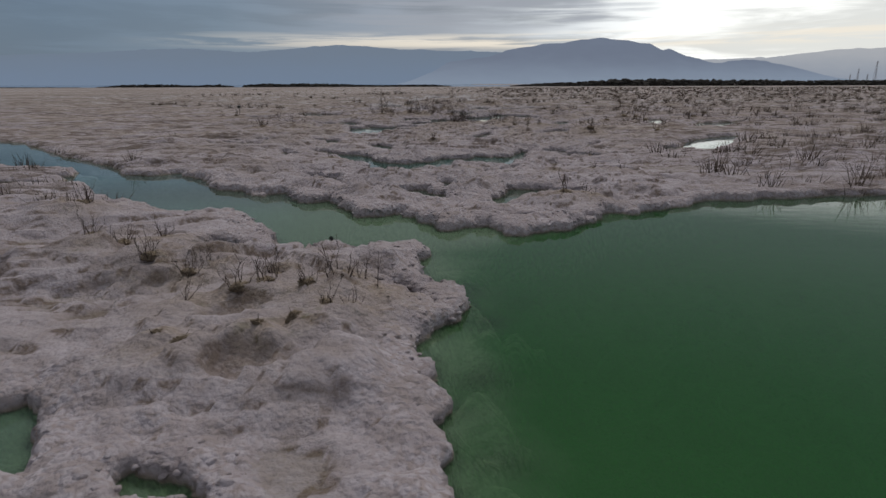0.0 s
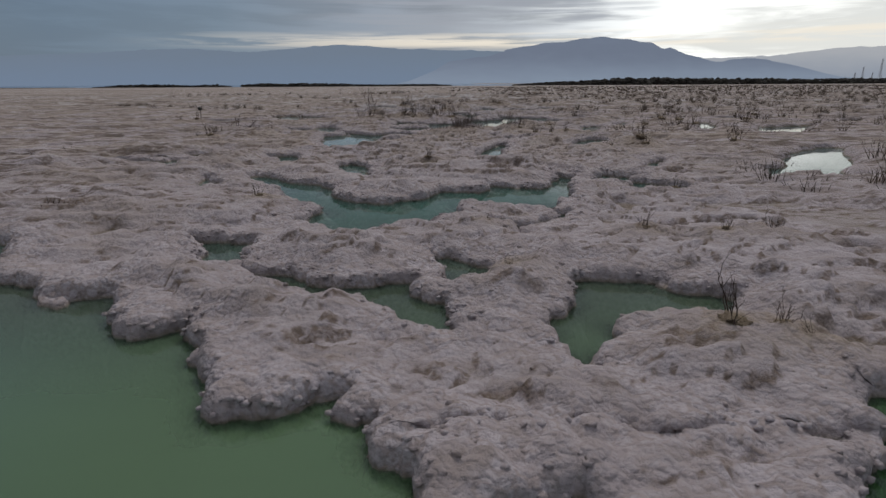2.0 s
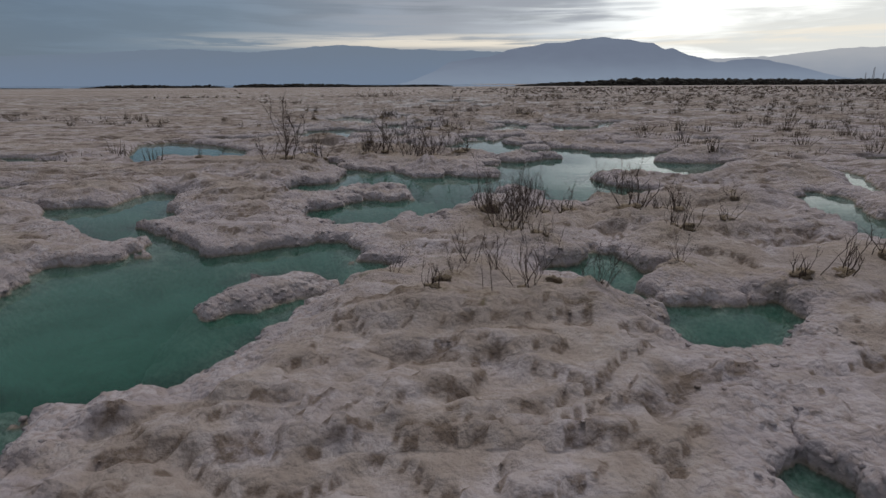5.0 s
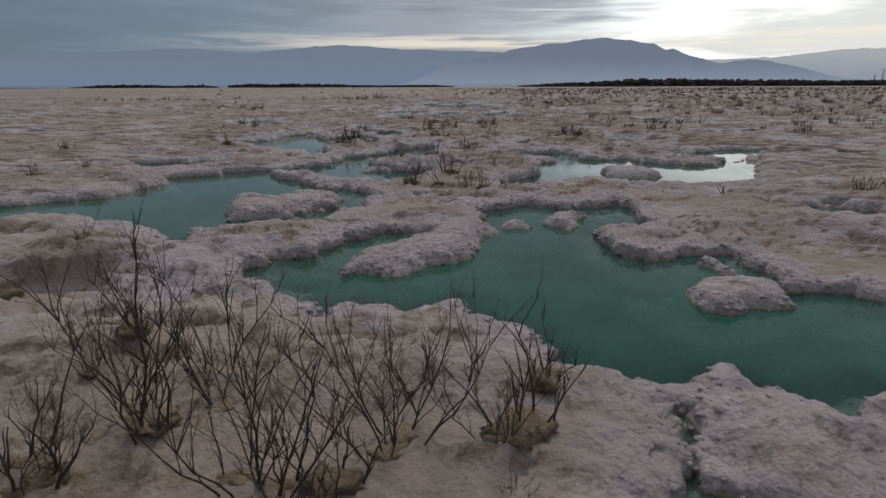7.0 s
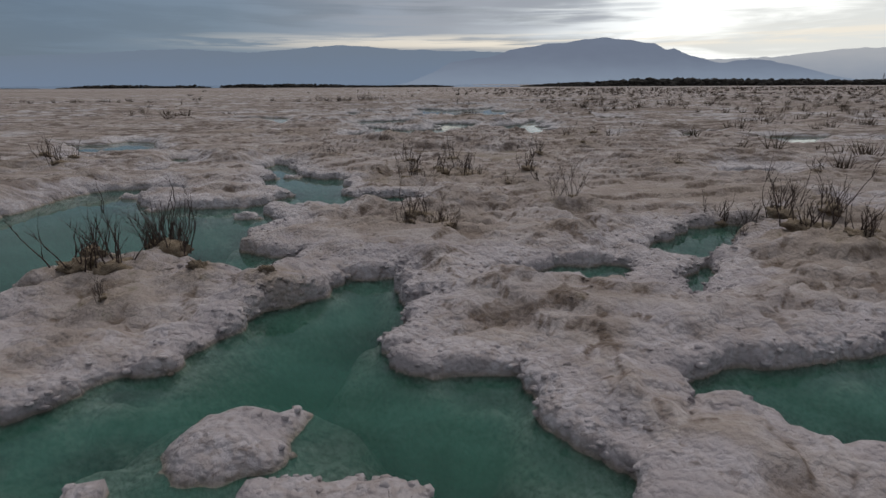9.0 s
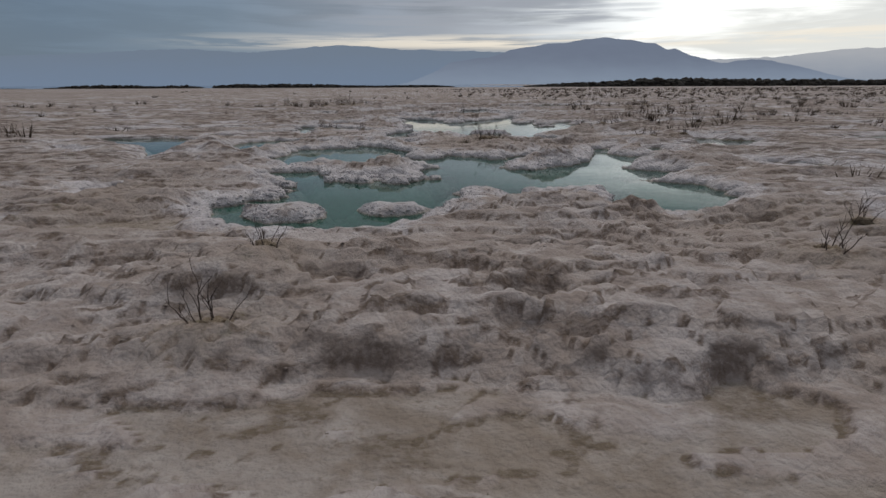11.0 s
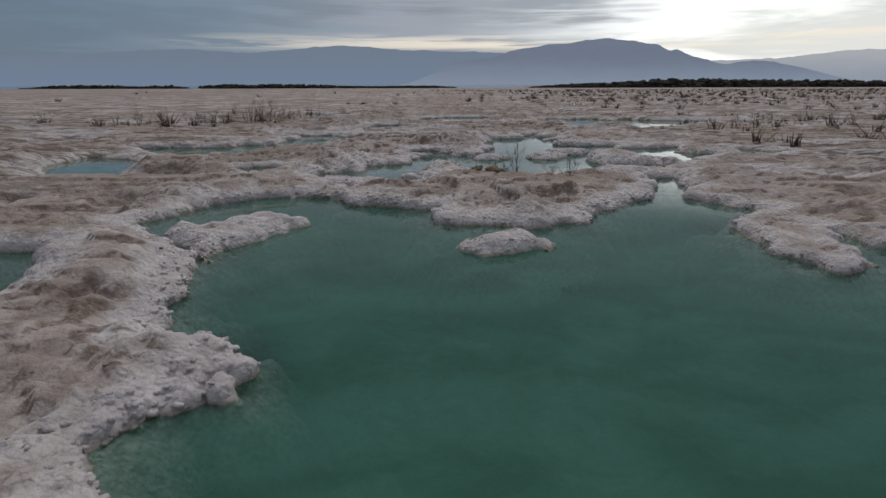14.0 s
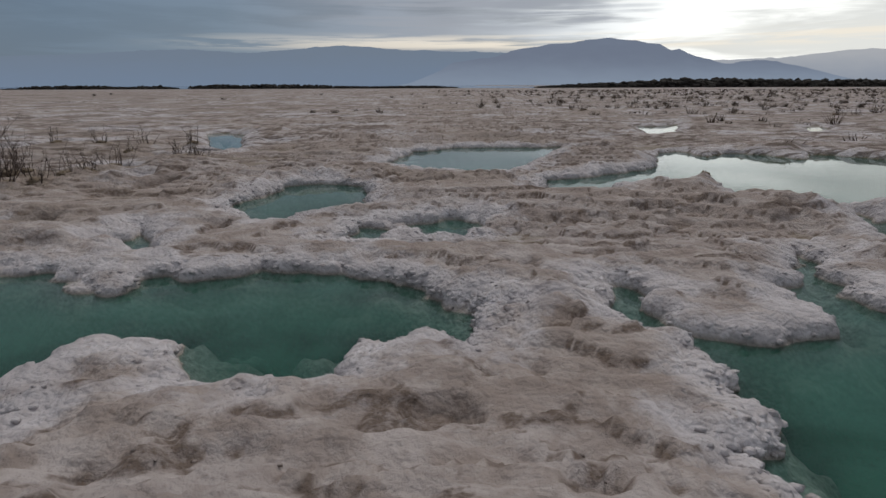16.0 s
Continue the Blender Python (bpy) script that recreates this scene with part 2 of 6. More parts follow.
def water_material():
    m, n = material("brine")
    pos = n.add("ShaderNodeNewGeometry").outputs["Position"]
    ripple = n.noise(n.scaled(pos, 1.0, 1.8, 1.0), 3.0, 3.0, 0.5)
    bump = n.add("ShaderNodeBump", {"Height": ripple, "Strength": 0.05, "Distance": 0.02})
    xyz = n.add("ShaderNodeSeparateXYZ", {0: pos})
    out_there = n.math("SUBTRACT", n.math("SUBTRACT", xyz.outputs[0], 0.1), n.math("MULTIPLY", n.math("MAXIMUM", n.math("SUBTRACT", xyz.outputs[1], 5.8), 0.0), 1.2))
    shelf = n.step(n.math("ADD", out_there, n.math("MULTIPLY", n.math("SUBTRACT", n.noise(pos, 1.6, 3.0), 0.5), 0.9)), -0.55, 0.45)
    lagoon = n.mix(shelf, n.mix(n.step(xyz.outputs[0], -1.2, -4.0), (0.135, 0.225, 0.128), (0.125, 0.235, 0.200)), (0.012, 0.092, 0.014))
    milk = n.mix(n.step(xyz.outputs[1], 7.4, 9.4), lagoon, n.mix(n.step(xyz.outputs[1], 9.5, 12.5), (0.075, 0.112, 0.072), n.mix(n.step(n.noise(n.scaled(pos, 1.0, 1.5, 1.0), 0.9, 5.0, 0.62, 1.2), 0.36, 0.64), (0.022, 0.108, 0.074), (0.040, 0.150, 0.112))))
    body = n.add("ShaderNodeBsdfDiffuse", {"Color": milk})
    clear_part = n.add("ShaderNodeBsdfTransparent", {"Color": (0.86, 0.95, 0.92)})
    murk = n.add("ShaderNodeMixShader", {0: n.math("SUBTRACT", 0.76, n.math("MULTIPLY", 0.64, n.math("EXPONENT", n.math("MULTIPLY", n.add("ShaderNodeAttribute", attribute_name="depth").outputs["Fac"], -5.0)))), 1: clear_part.outputs[0], 2: body.outputs[0]})
    gloss = n.add("ShaderNodeBsdfGlossy", {"Color": (0.95, 0.96, 0.97), "Roughness": 0.03, "Normal": bump.outputs[0]})
    fres = n.add("ShaderNodeFresnel", {"IOR": 1.37, "Normal": bump.outputs[0]})
    out = n.add("ShaderNodeMixShader", {0: fres.outputs[0], 1: murk.outputs[0], 2: gloss.outputs[0]})
    n.add("ShaderNodeOutputMaterial", {0: out.outputs[0]})
    return m


BRINE = water_material()


def plain(name, a, b, scale, rough=0.85, bump=0.5, distance=0.004):
    m, n = material(name)
    pos = n.add("ShaderNodeTexCoord").outputs["Object"]
    rnd = n.add("ShaderNodeObjectInfo").outputs["Random"]
    v = n.noise(pos, scale, 5.0, 0.6)
    c = n.mix(n.math("ADD", n.math("MULTIPLY", n.step(v, 0.3, 0.7), 0.75), n.math("MULTIPLY", rnd, 0.25)), a, b)
    finish(n, c, rough, n.noise(pos, scale * 3, 4.0), bump, distance)
    return m


WOOD = plain("dead_wood", (0.036, 0.026, 0.023), (0.125, 0.092, 0.080), 30.0)
CLUMP = plain("root_soil", (0.17, 0.128, 0.085), (0.33, 0.265, 0.20), 14.0, 0.95, 0.9, 0.02)
SCRUB = plain("dry_scrub", (0.055, 0.040, 0.032), (0.125, 0.095, 0.070), 2.0, 0.95)
FOLIAGE = plain("dark_foliage", (0.030, 0.029, 0.027), (0.068, 0.062, 0.054), 0.4, 0.95, 0.9, 0.3)
STEEL = plain("mast_steel", (0.42, 0.44, 0.48), (0.52, 0.54, 0.58), 2.0, 0.6)
RUBBER = plain("black_plastic", (0.008, 0.008, 0.009), (0.016, 0.016, 0.017), 60.0, 0.55)


# ---- shapes and noise ----
def lattice(ix, iy, seed):
    h = (ix.astype(np.int64) * 374761393 + iy.astype(np.int64) * 668265263 + seed * 974711) & 0xFFFFFFFF
    h = ((h ^ (h >> 13)) * 1274126177) & 0xFFFFFFFF
    return ((h ^ (h >> 16)) & 0xFFFFFF) / float(0xFFFFFF)


def value_noise(x, y, seed=0):
    """Smooth noise of unit wavelength, -1 to 1."""
    ix, iy = np.floor(x), np.floor(y)
    fx, fy = x - ix, y - iy
    fx, fy = fx * fx * fx * (fx * (fx * 6 - 15) + 10), fy * fy * fy * (fy * (fy * 6 - 15) + 10)
    a, b = lattice(ix, iy, seed), lattice(ix + 1, iy, seed)
    c, d = lattice(ix, iy + 1, seed), lattice(ix + 1, iy + 1, seed)
    return 2 * ((a + (b - a) * fx) + ((c + (d - c) * fx) - (a + (b - a) * fx)) * fy) - 1


def fbm(x, y, octaves=4, seed=0, gain=0.5):
    out, amp, total = 0.0, 1.0, 0.0
    for k in range(octaves):
        out = out + amp * value_noise(x * 2.03**k + 17.3 * k, y * 2.03**k - 9.1 * k, seed + k)
        total += amp
        amp *= gain
    return out / total


def cells(x, y, seed=0):
    """Distance to the nearest of points strewn one to a unit cell."""
    ix, iy = np.floor(x), np.floor(y)
    best = np.full(np.shape(x), 9.0)
    for dx in (-1, 0, 1):
        for dy in (-1, 0, 1):
            px = ix + dx + lattice(ix + dx, iy + dy, seed)
            py = iy + dy + lattice(ix + dx, iy + dy, seed + 7)
            best = np.minimum(best, (px - x) ** 2 + (py - y) ** 2)
    return np.sqrt(best)


def smooth(v, lo, hi):
    t = np.clip((v - lo) / (hi - lo), 0, 1)
    return t * t * (3 - 2 * t)


def outline_distance(outline, x, y):
    """Signed distance to a closed outline, negative inside."""
    best, inside = np.full(x.shape, 1e9), np.zeros(x.shape, bool)
    for (x1, y1), (x2, y2) in zip(outline, outline[1:] + outline[:1]):
        vx, vy = x2 - x1, y2 - y1
        k = np.clip(((x - x1) * vx + (y - y1) * vy) / (vx * vx + vy * vy + 1e-12), 0, 1)
        best = np.minimum(best, (x - x1 - k * vx) ** 2 + (y - y1 - k * vy) ** 2)
        if y1 != y2:
            inside ^= ((y1 > y) != (y2 > y)) & (x < vx * (y - y1) / vy + x1)
    return np.where(inside, -1, 1) * np.sqrt(best)


def ragged(x, y):
    """Places shifted a little, so that shores come out lobed and crumbly."""
    far = np.clip((np.abs(x) - 4) / 10, 0, 1)
    wx = 0.10 * fbm(x / 0.55, y / 0.55, 2, 11) + 0.060 * fbm(x / 0.17, y / 0.17, 2, 21) * (1 - far)
    wy = 0.10 * fbm(x / 0.55, y / 0.55, 2, 31) + 0.060 * fbm(x / 0.17, y / 0.17, 2, 41) * (1 - far)
    return x + wx, y + wy


def broken(v):
    """Broken crust: flat plates with a steep ragged scarp and a curled lip at each whole value. Gives the height and how near the scarp is."""
    level = np.floor(v)
    k = v - level
    height = level + smooth(k, 0.0, 0.08) + 0.10 * np.exp(-(((k - 0.12) / 0.10) ** 2)) - 0.30 * k
    return height, np.exp(-(((k - 0.01) / 0.045) ** 2)) + 0.9 * smooth(k, 0.945, 1.0)


def relief(x, y, d, lift, isle=None):
    """Height of the crust at signed distance d from the shore (positive on land), and how much its plates are broken there."""
    bx = x + 0.16 * fbm(x / 0.42, y / 0.36, 3, 52)
    by = y + 0.13 * fbm(x / 0.42, y / 0.36, 3, 54)
    plates, scarp_a = broken(fbm(bx / 1.5, by / 0.70, 3, 51) * 4.0 + 0.10 * fbm(x / 0.12, y / 0.10, 2, 56))
    terrace, scarp_b = broken(fbm(bx / 4.2, by / 1.0, 3, 63) * 5.0 + 0.5 + 0.10 * fbm(x / 0.14, y / 0.11, 2, 58))
    inland = smooth(d, 0.06, 0.45)
    # the open flat far from the pools lies smoother
    calm = (1 - 0.5 * smooth(np.abs(x), 4.0, 12.0)) * (1 - 0.62 * smooth(y, 94.0, 118.0))
    strong = smooth(value_noise(x / 2.6, y / 1.6, 57), -0.7, 0.3)
    scarp = np.clip(scarp_a * strong + scarp_b, 0, 1) * inland
    near = np.exp(-np.clip(d, 0, 9) / 0.30)
    lumps = 0.36 - np.clip(cells(x / 0.27, y / 0.22, 5), 0, 1) ** 2
    knobs = 0.36 - np.clip(cells(x / 0.115, y / 0.10, 6), 0, 1) ** 2
    rough = smooth(value_noise(x / 1.4, y / 1.0, 59), -0.1, 0.6)
    top = 0.092 + calm * inland * (0.036 * plates * strong + 0.041 * terrace) + 0.030 * fbm(x / 1.3, y / 0.9, 3, 61) + lift
    top = top + calm * lumps * (0.018 + 0.036 * rough + 0.062 * near) + calm * knobs * (0.014 + 0.020 * rough + 0.046 * near + 0.012 * scarp)
    top = top + (0.013 + 0.022 * rough) * fbm(x / 0.26, y / 0.17, 3, 71)
    # hollows where the crust has fallen in
    pit = smooth(cells(x / 1.5, y / 1.15, 67) + 0.22 * fbm(x / 0.4, y / 0.3, 2, 68), 0.15, 0.06) * smooth(d, 0.25, 0.6)
    top = top - 0.085 * pit * calm
    scarp = np.maximum(scarp, 0.4 * pit)
    top = np.maximum(top, 0.022)
    if isle is not None:
        top = np.minimum(top, isle + 0.25 * (top - isle))
    deepest = 0.62 + 0.18 * fbm(x / 2.2, y / 2.2, 2, 81)
    shelf = smooth(y, 8.5, 5.5) * smooth(x - 0.1 - np.maximum(0, y - 5.8) * 1.2 + 0.3 * fbm(x / 0.6, y / 0.6, 2, 97), 0.45, -0.45)
    deepest = deepest * (1 - shelf) + (0.21 + 0.07 * fbm(x / 0.34, y / 0.2, 3, 85)) * shelf + 0.45 * smooth(y, 8.5, 5.5) * (1 - shelf)
    down = np.clip(-d, 0, 9)
    bed = -0.045 - np.minimum(deepest, (0.22 + 0.6 * smooth(y, 11.0, 8.5)) * down + (2.0 + 9.0 * smooth(y, 11.0, 8.5)) * down * down)
    # drowned salt heads beside the shores
    heads = -0.05 - 1.1 * np.clip(cells(x / 0.66 + 0.25 * value_noise(x / 0.3, y / 0.3, 96), y / 0.52, 93), 0, 1) ** 2 + 0.07 * fbm(x / 0.16, y / 0.14, 2, 98)
    drowned = np.maximum(smooth(y, 9.0, 11.0), 0.9 * smooth(y, 7.0, 5.5)) * smooth(down, 0.90, 0.30) * smooth(value_noise(x / 1.6, y / 1.4, 94), -0.05, 0.40)
    bed = np.maximum(bed, np.minimum(heads, -0.03) - 0.75 * (1 - drowned))
    bed = bed + (0.04 * fbm(x / 0.35, y / 0.3, 3, 91) + 0.07 * lumps) * smooth(down, 1.6, 0.05)
    # crisp undercut rims in the south, soft sloping ones in the north
    wide = (0.10 if isle is None else 0.15) + (0.13 if isle is None else 0.05) * smooth(y + 5 * value_noise(x / 1.2, y / 1.2, 95), 48, 62)
    grown = 0.035 * smooth(y, 48, 62)
    u = np.clip((d + grown + 0.045) / (wide + 0.045), 0, 1)
    s = 1 - (1 - u) ** 2
    return bed + (top - bed) * s, scarp


def tags(ob, label, category, group="", kind=""):
    return tagged(ob, label, category, group, kind)


def raw_mesh(name, verts, faces, mat, is_smooth=True):
    """A mesh from arrays of vertices and of faces that have all the same count of corners."""
    me = bpy.data.meshes.new(name)
    verts, faces = np.asarray(verts, np.float32), np.asarray(faces, np.int32)
    me.vertices.add(len(verts))
    me.vertices.foreach_set("co", verts.ravel())
    size = faces.shape[1]
    me.loops.add(faces.size)
    me.loops.foreach_set("vertex_index", faces.ravel())
    me.polygons.add(len(faces))
    me.polygons.foreach_set("loop_start", np.arange(0, faces.size, size, dtype=np.int32))
    me.polygons.foreach_set("loop_total", np.full(len(faces), size, np.int32))
    me.polygons.foreach_set("use_smooth", np.full(len(faces), is_smooth))
    me.update(calc_edges=True)
    me.materials.append(mat)
    return me


def float_attribute(me, name, values):
    a = me.attributes.new(name, "FLOAT", "POINT")
    a.data.foreach_set("value", np.asarray(values, np.float32).ravel())


def grid_faces(rows_n, cols_n):
    i = np.arange(rows_n * cols_n).reshape(rows_n, cols_n)
    return np.stack([i[:-1, :-1], i[:-1, 1:], i[1:, 1:], i[1:, :-1]], -1).reshape(-1, 4)


# ---- the plan: shores of the pools, from south to north ----
POOLS = []


def pool(*outline):
    POOLS.append(list(outline))


pool((-0.14, 3), (-0.32, 3.52), (0.16, 4.3), (0, 4.63), (-0.21, 4.73), (-0.27, 5.21), (-0.19, 5.72), (-0.48, 6), (-0.91, 5.65), (-1.18, 5.94), (-1.36, 5.84), (-1.41, 5.66), (-1.6, 5.98), (-1.77, 5.74), (-2.13, 6.65), (-2.45, 6.99), (-2.8, 7.65), (-3.33, 7.38), (-3.97, 7.86), (-1.34, 7.86), (-1.18, 7.56), (-0.89, 7.48), (-0.49, 7.7), (-0.45, 7.48), (0.02, 6.85), (0.22, 6.81), (0.45, 6.95), (0.68, 6.51), (0.9, 6.51), (1.43, 6.77), (1.88, 7.23), (2.15, 7.81), (2.42, 7.65), (2.85, 7.86), (9, 7.86), (9, -6), (0.3, -6), (0.1, 1.2))
pool((-2.64, 7.36), (-2.8, 7.65), (-3.33, 7.38), (-4.58, 8.31), (-5.29, 8.68), (-7.35, 11.5), (-8.62, 12.25), (-11.65, 13.17), (-17.54, 19.54), (-12.83, 17.98), (-9.62, 14.69), (-6.87, 12.24), (-6.23, 11.33), (-5.57, 11.22), (-5.18, 11.53), (-4.87, 10.99), (-4.48, 10.78), (-3.85, 9.73), (-3.27, 9.42), (-3.08, 9.08), (-2.51, 9.19), (-2.29, 8.66), (-2, 8.49), (-1.77, 8.65), (-1.18, 7.56), (-0.89, 7.48), (-0.49, 7.7), (-0.36, 7.36), (1.94, 7.36), (2.15, 7.81), (2.42, 7.65), (3.63, 8.23), (3.86, 8.53), (4.34, 8.52), (6.73, 8.99), (9, 8), (9, 7.36))
pool((-2.43, 2.75), (-2.36, 2.79), (-2.23, 2.75), (-2.04, 2.4), (-2.01, 2.21), (-2.16, 2.15), (-2.65, 2.73))
pool((-1.5, 2.18), (-1.46, 2.28), (-1.24, 2.25), (-1.08, 1.94), (-1.36, 1.94))
pool((-2.65, 5.75), (-2.61, 6.17), (-2.3, 6), (-2.07, 5.52), (-2.2, 5.39))
pool((-0.51, 4.6), (-0.38, 4.57), (-0.19, 4.2), (-0.38, 4.2))
pool((-2.6, 10.83), (-2.24, 10.71), (-1.96, 10.77), (-1.69, 9.84), (-1.86, 9.99), (-2.11, 9.77))
pool((-1.73, 9.86), (-1.25, 9.7), (-0.87, 9.47), (-0.2, 9.53), (-0.08, 9.14), (0.11, 8.8), (0.07, 8.35), (-0.33, 8.54), (-0.54, 9.03), (-0.79, 9.07), (-1.03, 8.98), (-1.2, 9.27), (-1.48, 9.24))
pool((-0.17, 10.26), (0.07, 10.16), (0.32, 9.98), (0.58, 9.98), (0.29, 9.44), (0.06, 9.57))
pool((1.06, 9.58), (1.39, 9.43), (1.69, 9.49), (1.8, 9.29), (2.12, 9.22), (2.21, 9.03), (1.86, 8.41), (1.77, 8.41), (1.74, 8.65), (1.43, 8.66), (1.26, 8.61), (0.99, 8.33), (0.77, 7.98), (0.61, 8.26), (0.67, 8.69), (0.83, 8.73), (1.04, 8.94))
pool((-3.47, 15.13), (-3.28, 15.3), (-3.05, 15.19), (-2.52, 14.47), (-1.94, 14.19), (-1.62, 13.31), (-1.42, 13.08), (-1.07, 12.85), (-0.69, 12.81), (-0.33, 13.12), (0.04, 13.69), (0.53, 13.55), (0.7, 13.99), (0.88, 14.07), (1.24, 13.9), (1.72, 14.06), (1.84, 14.31), (1.96, 15.17), (2.33, 14.81), (1.86, 13.53), (1.83, 12.99), (1.38, 12.06), (1.05, 12.32), (0.73, 12.37), (0.57, 12.63), (0.42, 12.65), (0.22, 12.46), (0.22, 11.85), (-0.08, 11.44), (-0.08, 11.24), (-0.29, 11.38), (-0.4, 11.34), (-0.55, 11.26), (-0.65, 11), (-0.85, 10.92), (-1.22, 10.98), (-1.47, 11.45), (-1.86, 11.75), (-1.66, 11.83), (-1.55, 12.14), (-1.6, 12.35), (-2.2, 12.91), (-2.53, 13.58), (-2.47, 13.76), (-3.04, 14.28))
pool((0.58, 11.61), (0.81, 11.41), (1.14, 11.35), (1.4, 12.11), (1.61, 11.98), (1.34, 11.52), (0.97, 11.16), (0.82, 10.91), (0.76, 10.97), (0.73, 11.2), (0.64, 11.27), (0.48, 11.29))
pool((3.23, 14.59), (3.25, 14.39), (3.54, 14.03), (3.81, 13.95), (3.54, 13.32), (2.66, 13.33), (2.76, 13.61), (2.68, 13.93))
pool((2.76, 15.15), (3.03, 15.03), (3.42, 14.69), (2.74, 14.15), (2.41, 14.3))
pool((-2.05, 16.39), (-1.81, 16.75), (-1.45, 16.38), (-1.23, 15.14), (-1.24, 14.78), (-1.75, 15.42))
pool((0.71, 18.02), (1.18, 19.49), (1.64, 20.62), (1.73, 19.83), (1.3, 17.61), (0.99, 16.52), (0.76, 16.33), (0.65, 16.72))
pool((-3.55, 21.68), (-3.32, 22.74), (-2.97, 22.97), (-2.01, 21.16), (-1.72, 19.14), (-2.28, 18.83), (-2.8, 19.17))
pool((-4.06, 18.12), (-3.17, 18.1), (-2.86, 16.79), (-3.28, 16.72))
pool((-6, 18.43), (-5.62, 18.71), (-5.25, 19.19), (-4.42, 17.49), (-5.02, 17.27))
pool((-4.12, 14.4), (-4.02, 15.06), (-3.55, 14.19), (-3.64, 13.77))
pool((4.07, 16.64), (4.81, 17.23), (4.03, 15.76), (3.58, 15.53))
pool((3.34, 20.57), (4.22, 21.74), (4.83, 21.43), (3.86, 19.72), (3.2, 19.22))
pool((4.9, 26.05), (5.65, 27.18), (5.9, 26.38), (4.98, 23.86), (4.42, 23.88))
pool((6.29, 26.83), (7.59, 29.39), (7.63, 28.64), (6.48, 26.2))
pool((9.46, 27.56), (10.83, 29.49), (9.89, 25.85), (8.35, 23.58))
pool((11.65, 26.71), (11.68, 26.13), (13.98, 27.01), (10.94, 23.07), (9.91, 23.52))
pool((5.87, 15.85), (6.29, 15.83), (7.68, 17.99), (9.22, 19.44), (9.9, 19.41), (8.27, 16.54), (6.45, 14.41), (6.28, 15.06), (5.45, 14.45))
pool((-3.25, 24.19), (-2.83, 24.24), (-2.39, 23.66), (-2.1, 23.6), (-1.45, 24.11), (-1.16, 24.11), (-0.88, 23.91), (-0.74, 23.54), (-0.86, 23.38), (-0.79, 23.49), (-0.57, 23.41), (-0.41, 23.17), (-0.5, 22.64), (-0.75, 22.59), (-0.81, 22.42), (-0.94, 22.33), (-0.92, 22.11), (-1.21, 22.11), (-1.18, 22.34), (-1.02, 22.58), (-0.99, 22.79), (-1.11, 22.87), (-1.57, 22.93), (-1.7, 22.8), (-1.77, 22.56), (-1.89, 22.54), (-1.88, 22.35), (-2.03, 22.25), (-3.08, 23.11))
pool((-4.66, 26.11), (-4.62, 26.97), (-4.46, 27.26), (-3.82, 26.64), (-3.62, 25.7), (-3.23, 25.23), (-3.18, 24.98), (-3.37, 24.83), (-3.56, 24.8), (-3.02, 24.41), (-2.86, 23.95), (-3.54, 23.84), (-5.68, 25.92))
pool((0.18, 25.45), (0.02, 25.26), (-0.05, 24.78), (-0.23, 25.09), (-0.44, 25.3), (-0.58, 24.72), (-0.84, 24.65), (-1.16, 24.66), (-1.5, 24.88), (-1.87, 25.47))
pool((-1.93, 25.56), (-1.9, 25.6), (-1.16, 24.66), (-1.5, 24.88))
pool((0.74, 22.94), (0.94, 23.19), (1.22, 23.36), (1.47, 23.66), (1.69, 23.58), (1.79, 23.12), (2.02, 23.09), (1.78, 22.76), (1.57, 22.56), (1.43, 22.06), (1.34, 22.15), (1.35, 22.29), (1.24, 22.44), (1.21, 22.67), (1.01, 22.77), (0.84, 22.77))
pool((-2.52, 27.13), (-2.52, 27.61), (-1.85, 28.05), (-1.83, 28.17), (4.45, 28.13), (4.4, 28.07), (2.71, 28.14), (2.85, 27.48), (3.47, 26.97), (2.53, 25.76), (2.22, 25.98), (2.03, 25.98), (1.78, 25.72), (1.6, 25.72), (1.37, 26.07), (1.48, 26.56), (1.22, 27.03), (1.06, 27.13), (0.77, 26.85), (0.92, 26.35), (0.51, 26.29), (0.45, 25.92), (0.23, 25.68), (0.25, 25.29), (-1.24, 25.3), (-1.8, 25.47), (-1.82, 25.83), (-1.6, 25.92), (-1.24, 26.29), (-1.33, 26.62), (-0.96, 26.29), (-0.75, 26.34), (-0.46, 26.58), (-0.66, 26.96), (-0.7, 27.31), (-0.89, 27.54), (-1.09, 27.31), (-1.43, 27.26), (-1.56, 26.71), (-1.94, 26.63))
pool((3.64, 30.42), (4.03, 30.22), (5.1, 32.15), (5.82, 32.63), (4.83, 31.12), (4.57, 30.44), (6.19, 30.11), (4.4, 28.07), (3.8, 28.11), (3.35, 28.56), (3.01, 28.6), (2.63, 28.26), (2.85, 27.48), (3.47, 26.97), (2.53, 25.76), (2.22, 25.98), (2.03, 25.98), (1.78, 25.72), (1.6, 25.72), (1.37, 26.07), (1.48, 26.56), (1.22, 27.03), (1.06, 27.13), (0.79, 26.83), (0.92, 26.35), (0.51, 26.29), (0.45, 25.92), (0.23, 25.68), (0.25, 25.29), (-0.43, 25.29))
pool((2.94, 32.15), (3.03, 32.07), (3.82, 32.06), (3.99, 32.18), (4.29, 32.18), (4.23, 32.05), (5.04, 32.04), (5.1, 32.15), (5.82, 32.63), (5.43, 32.03), (2.87, 32.07))
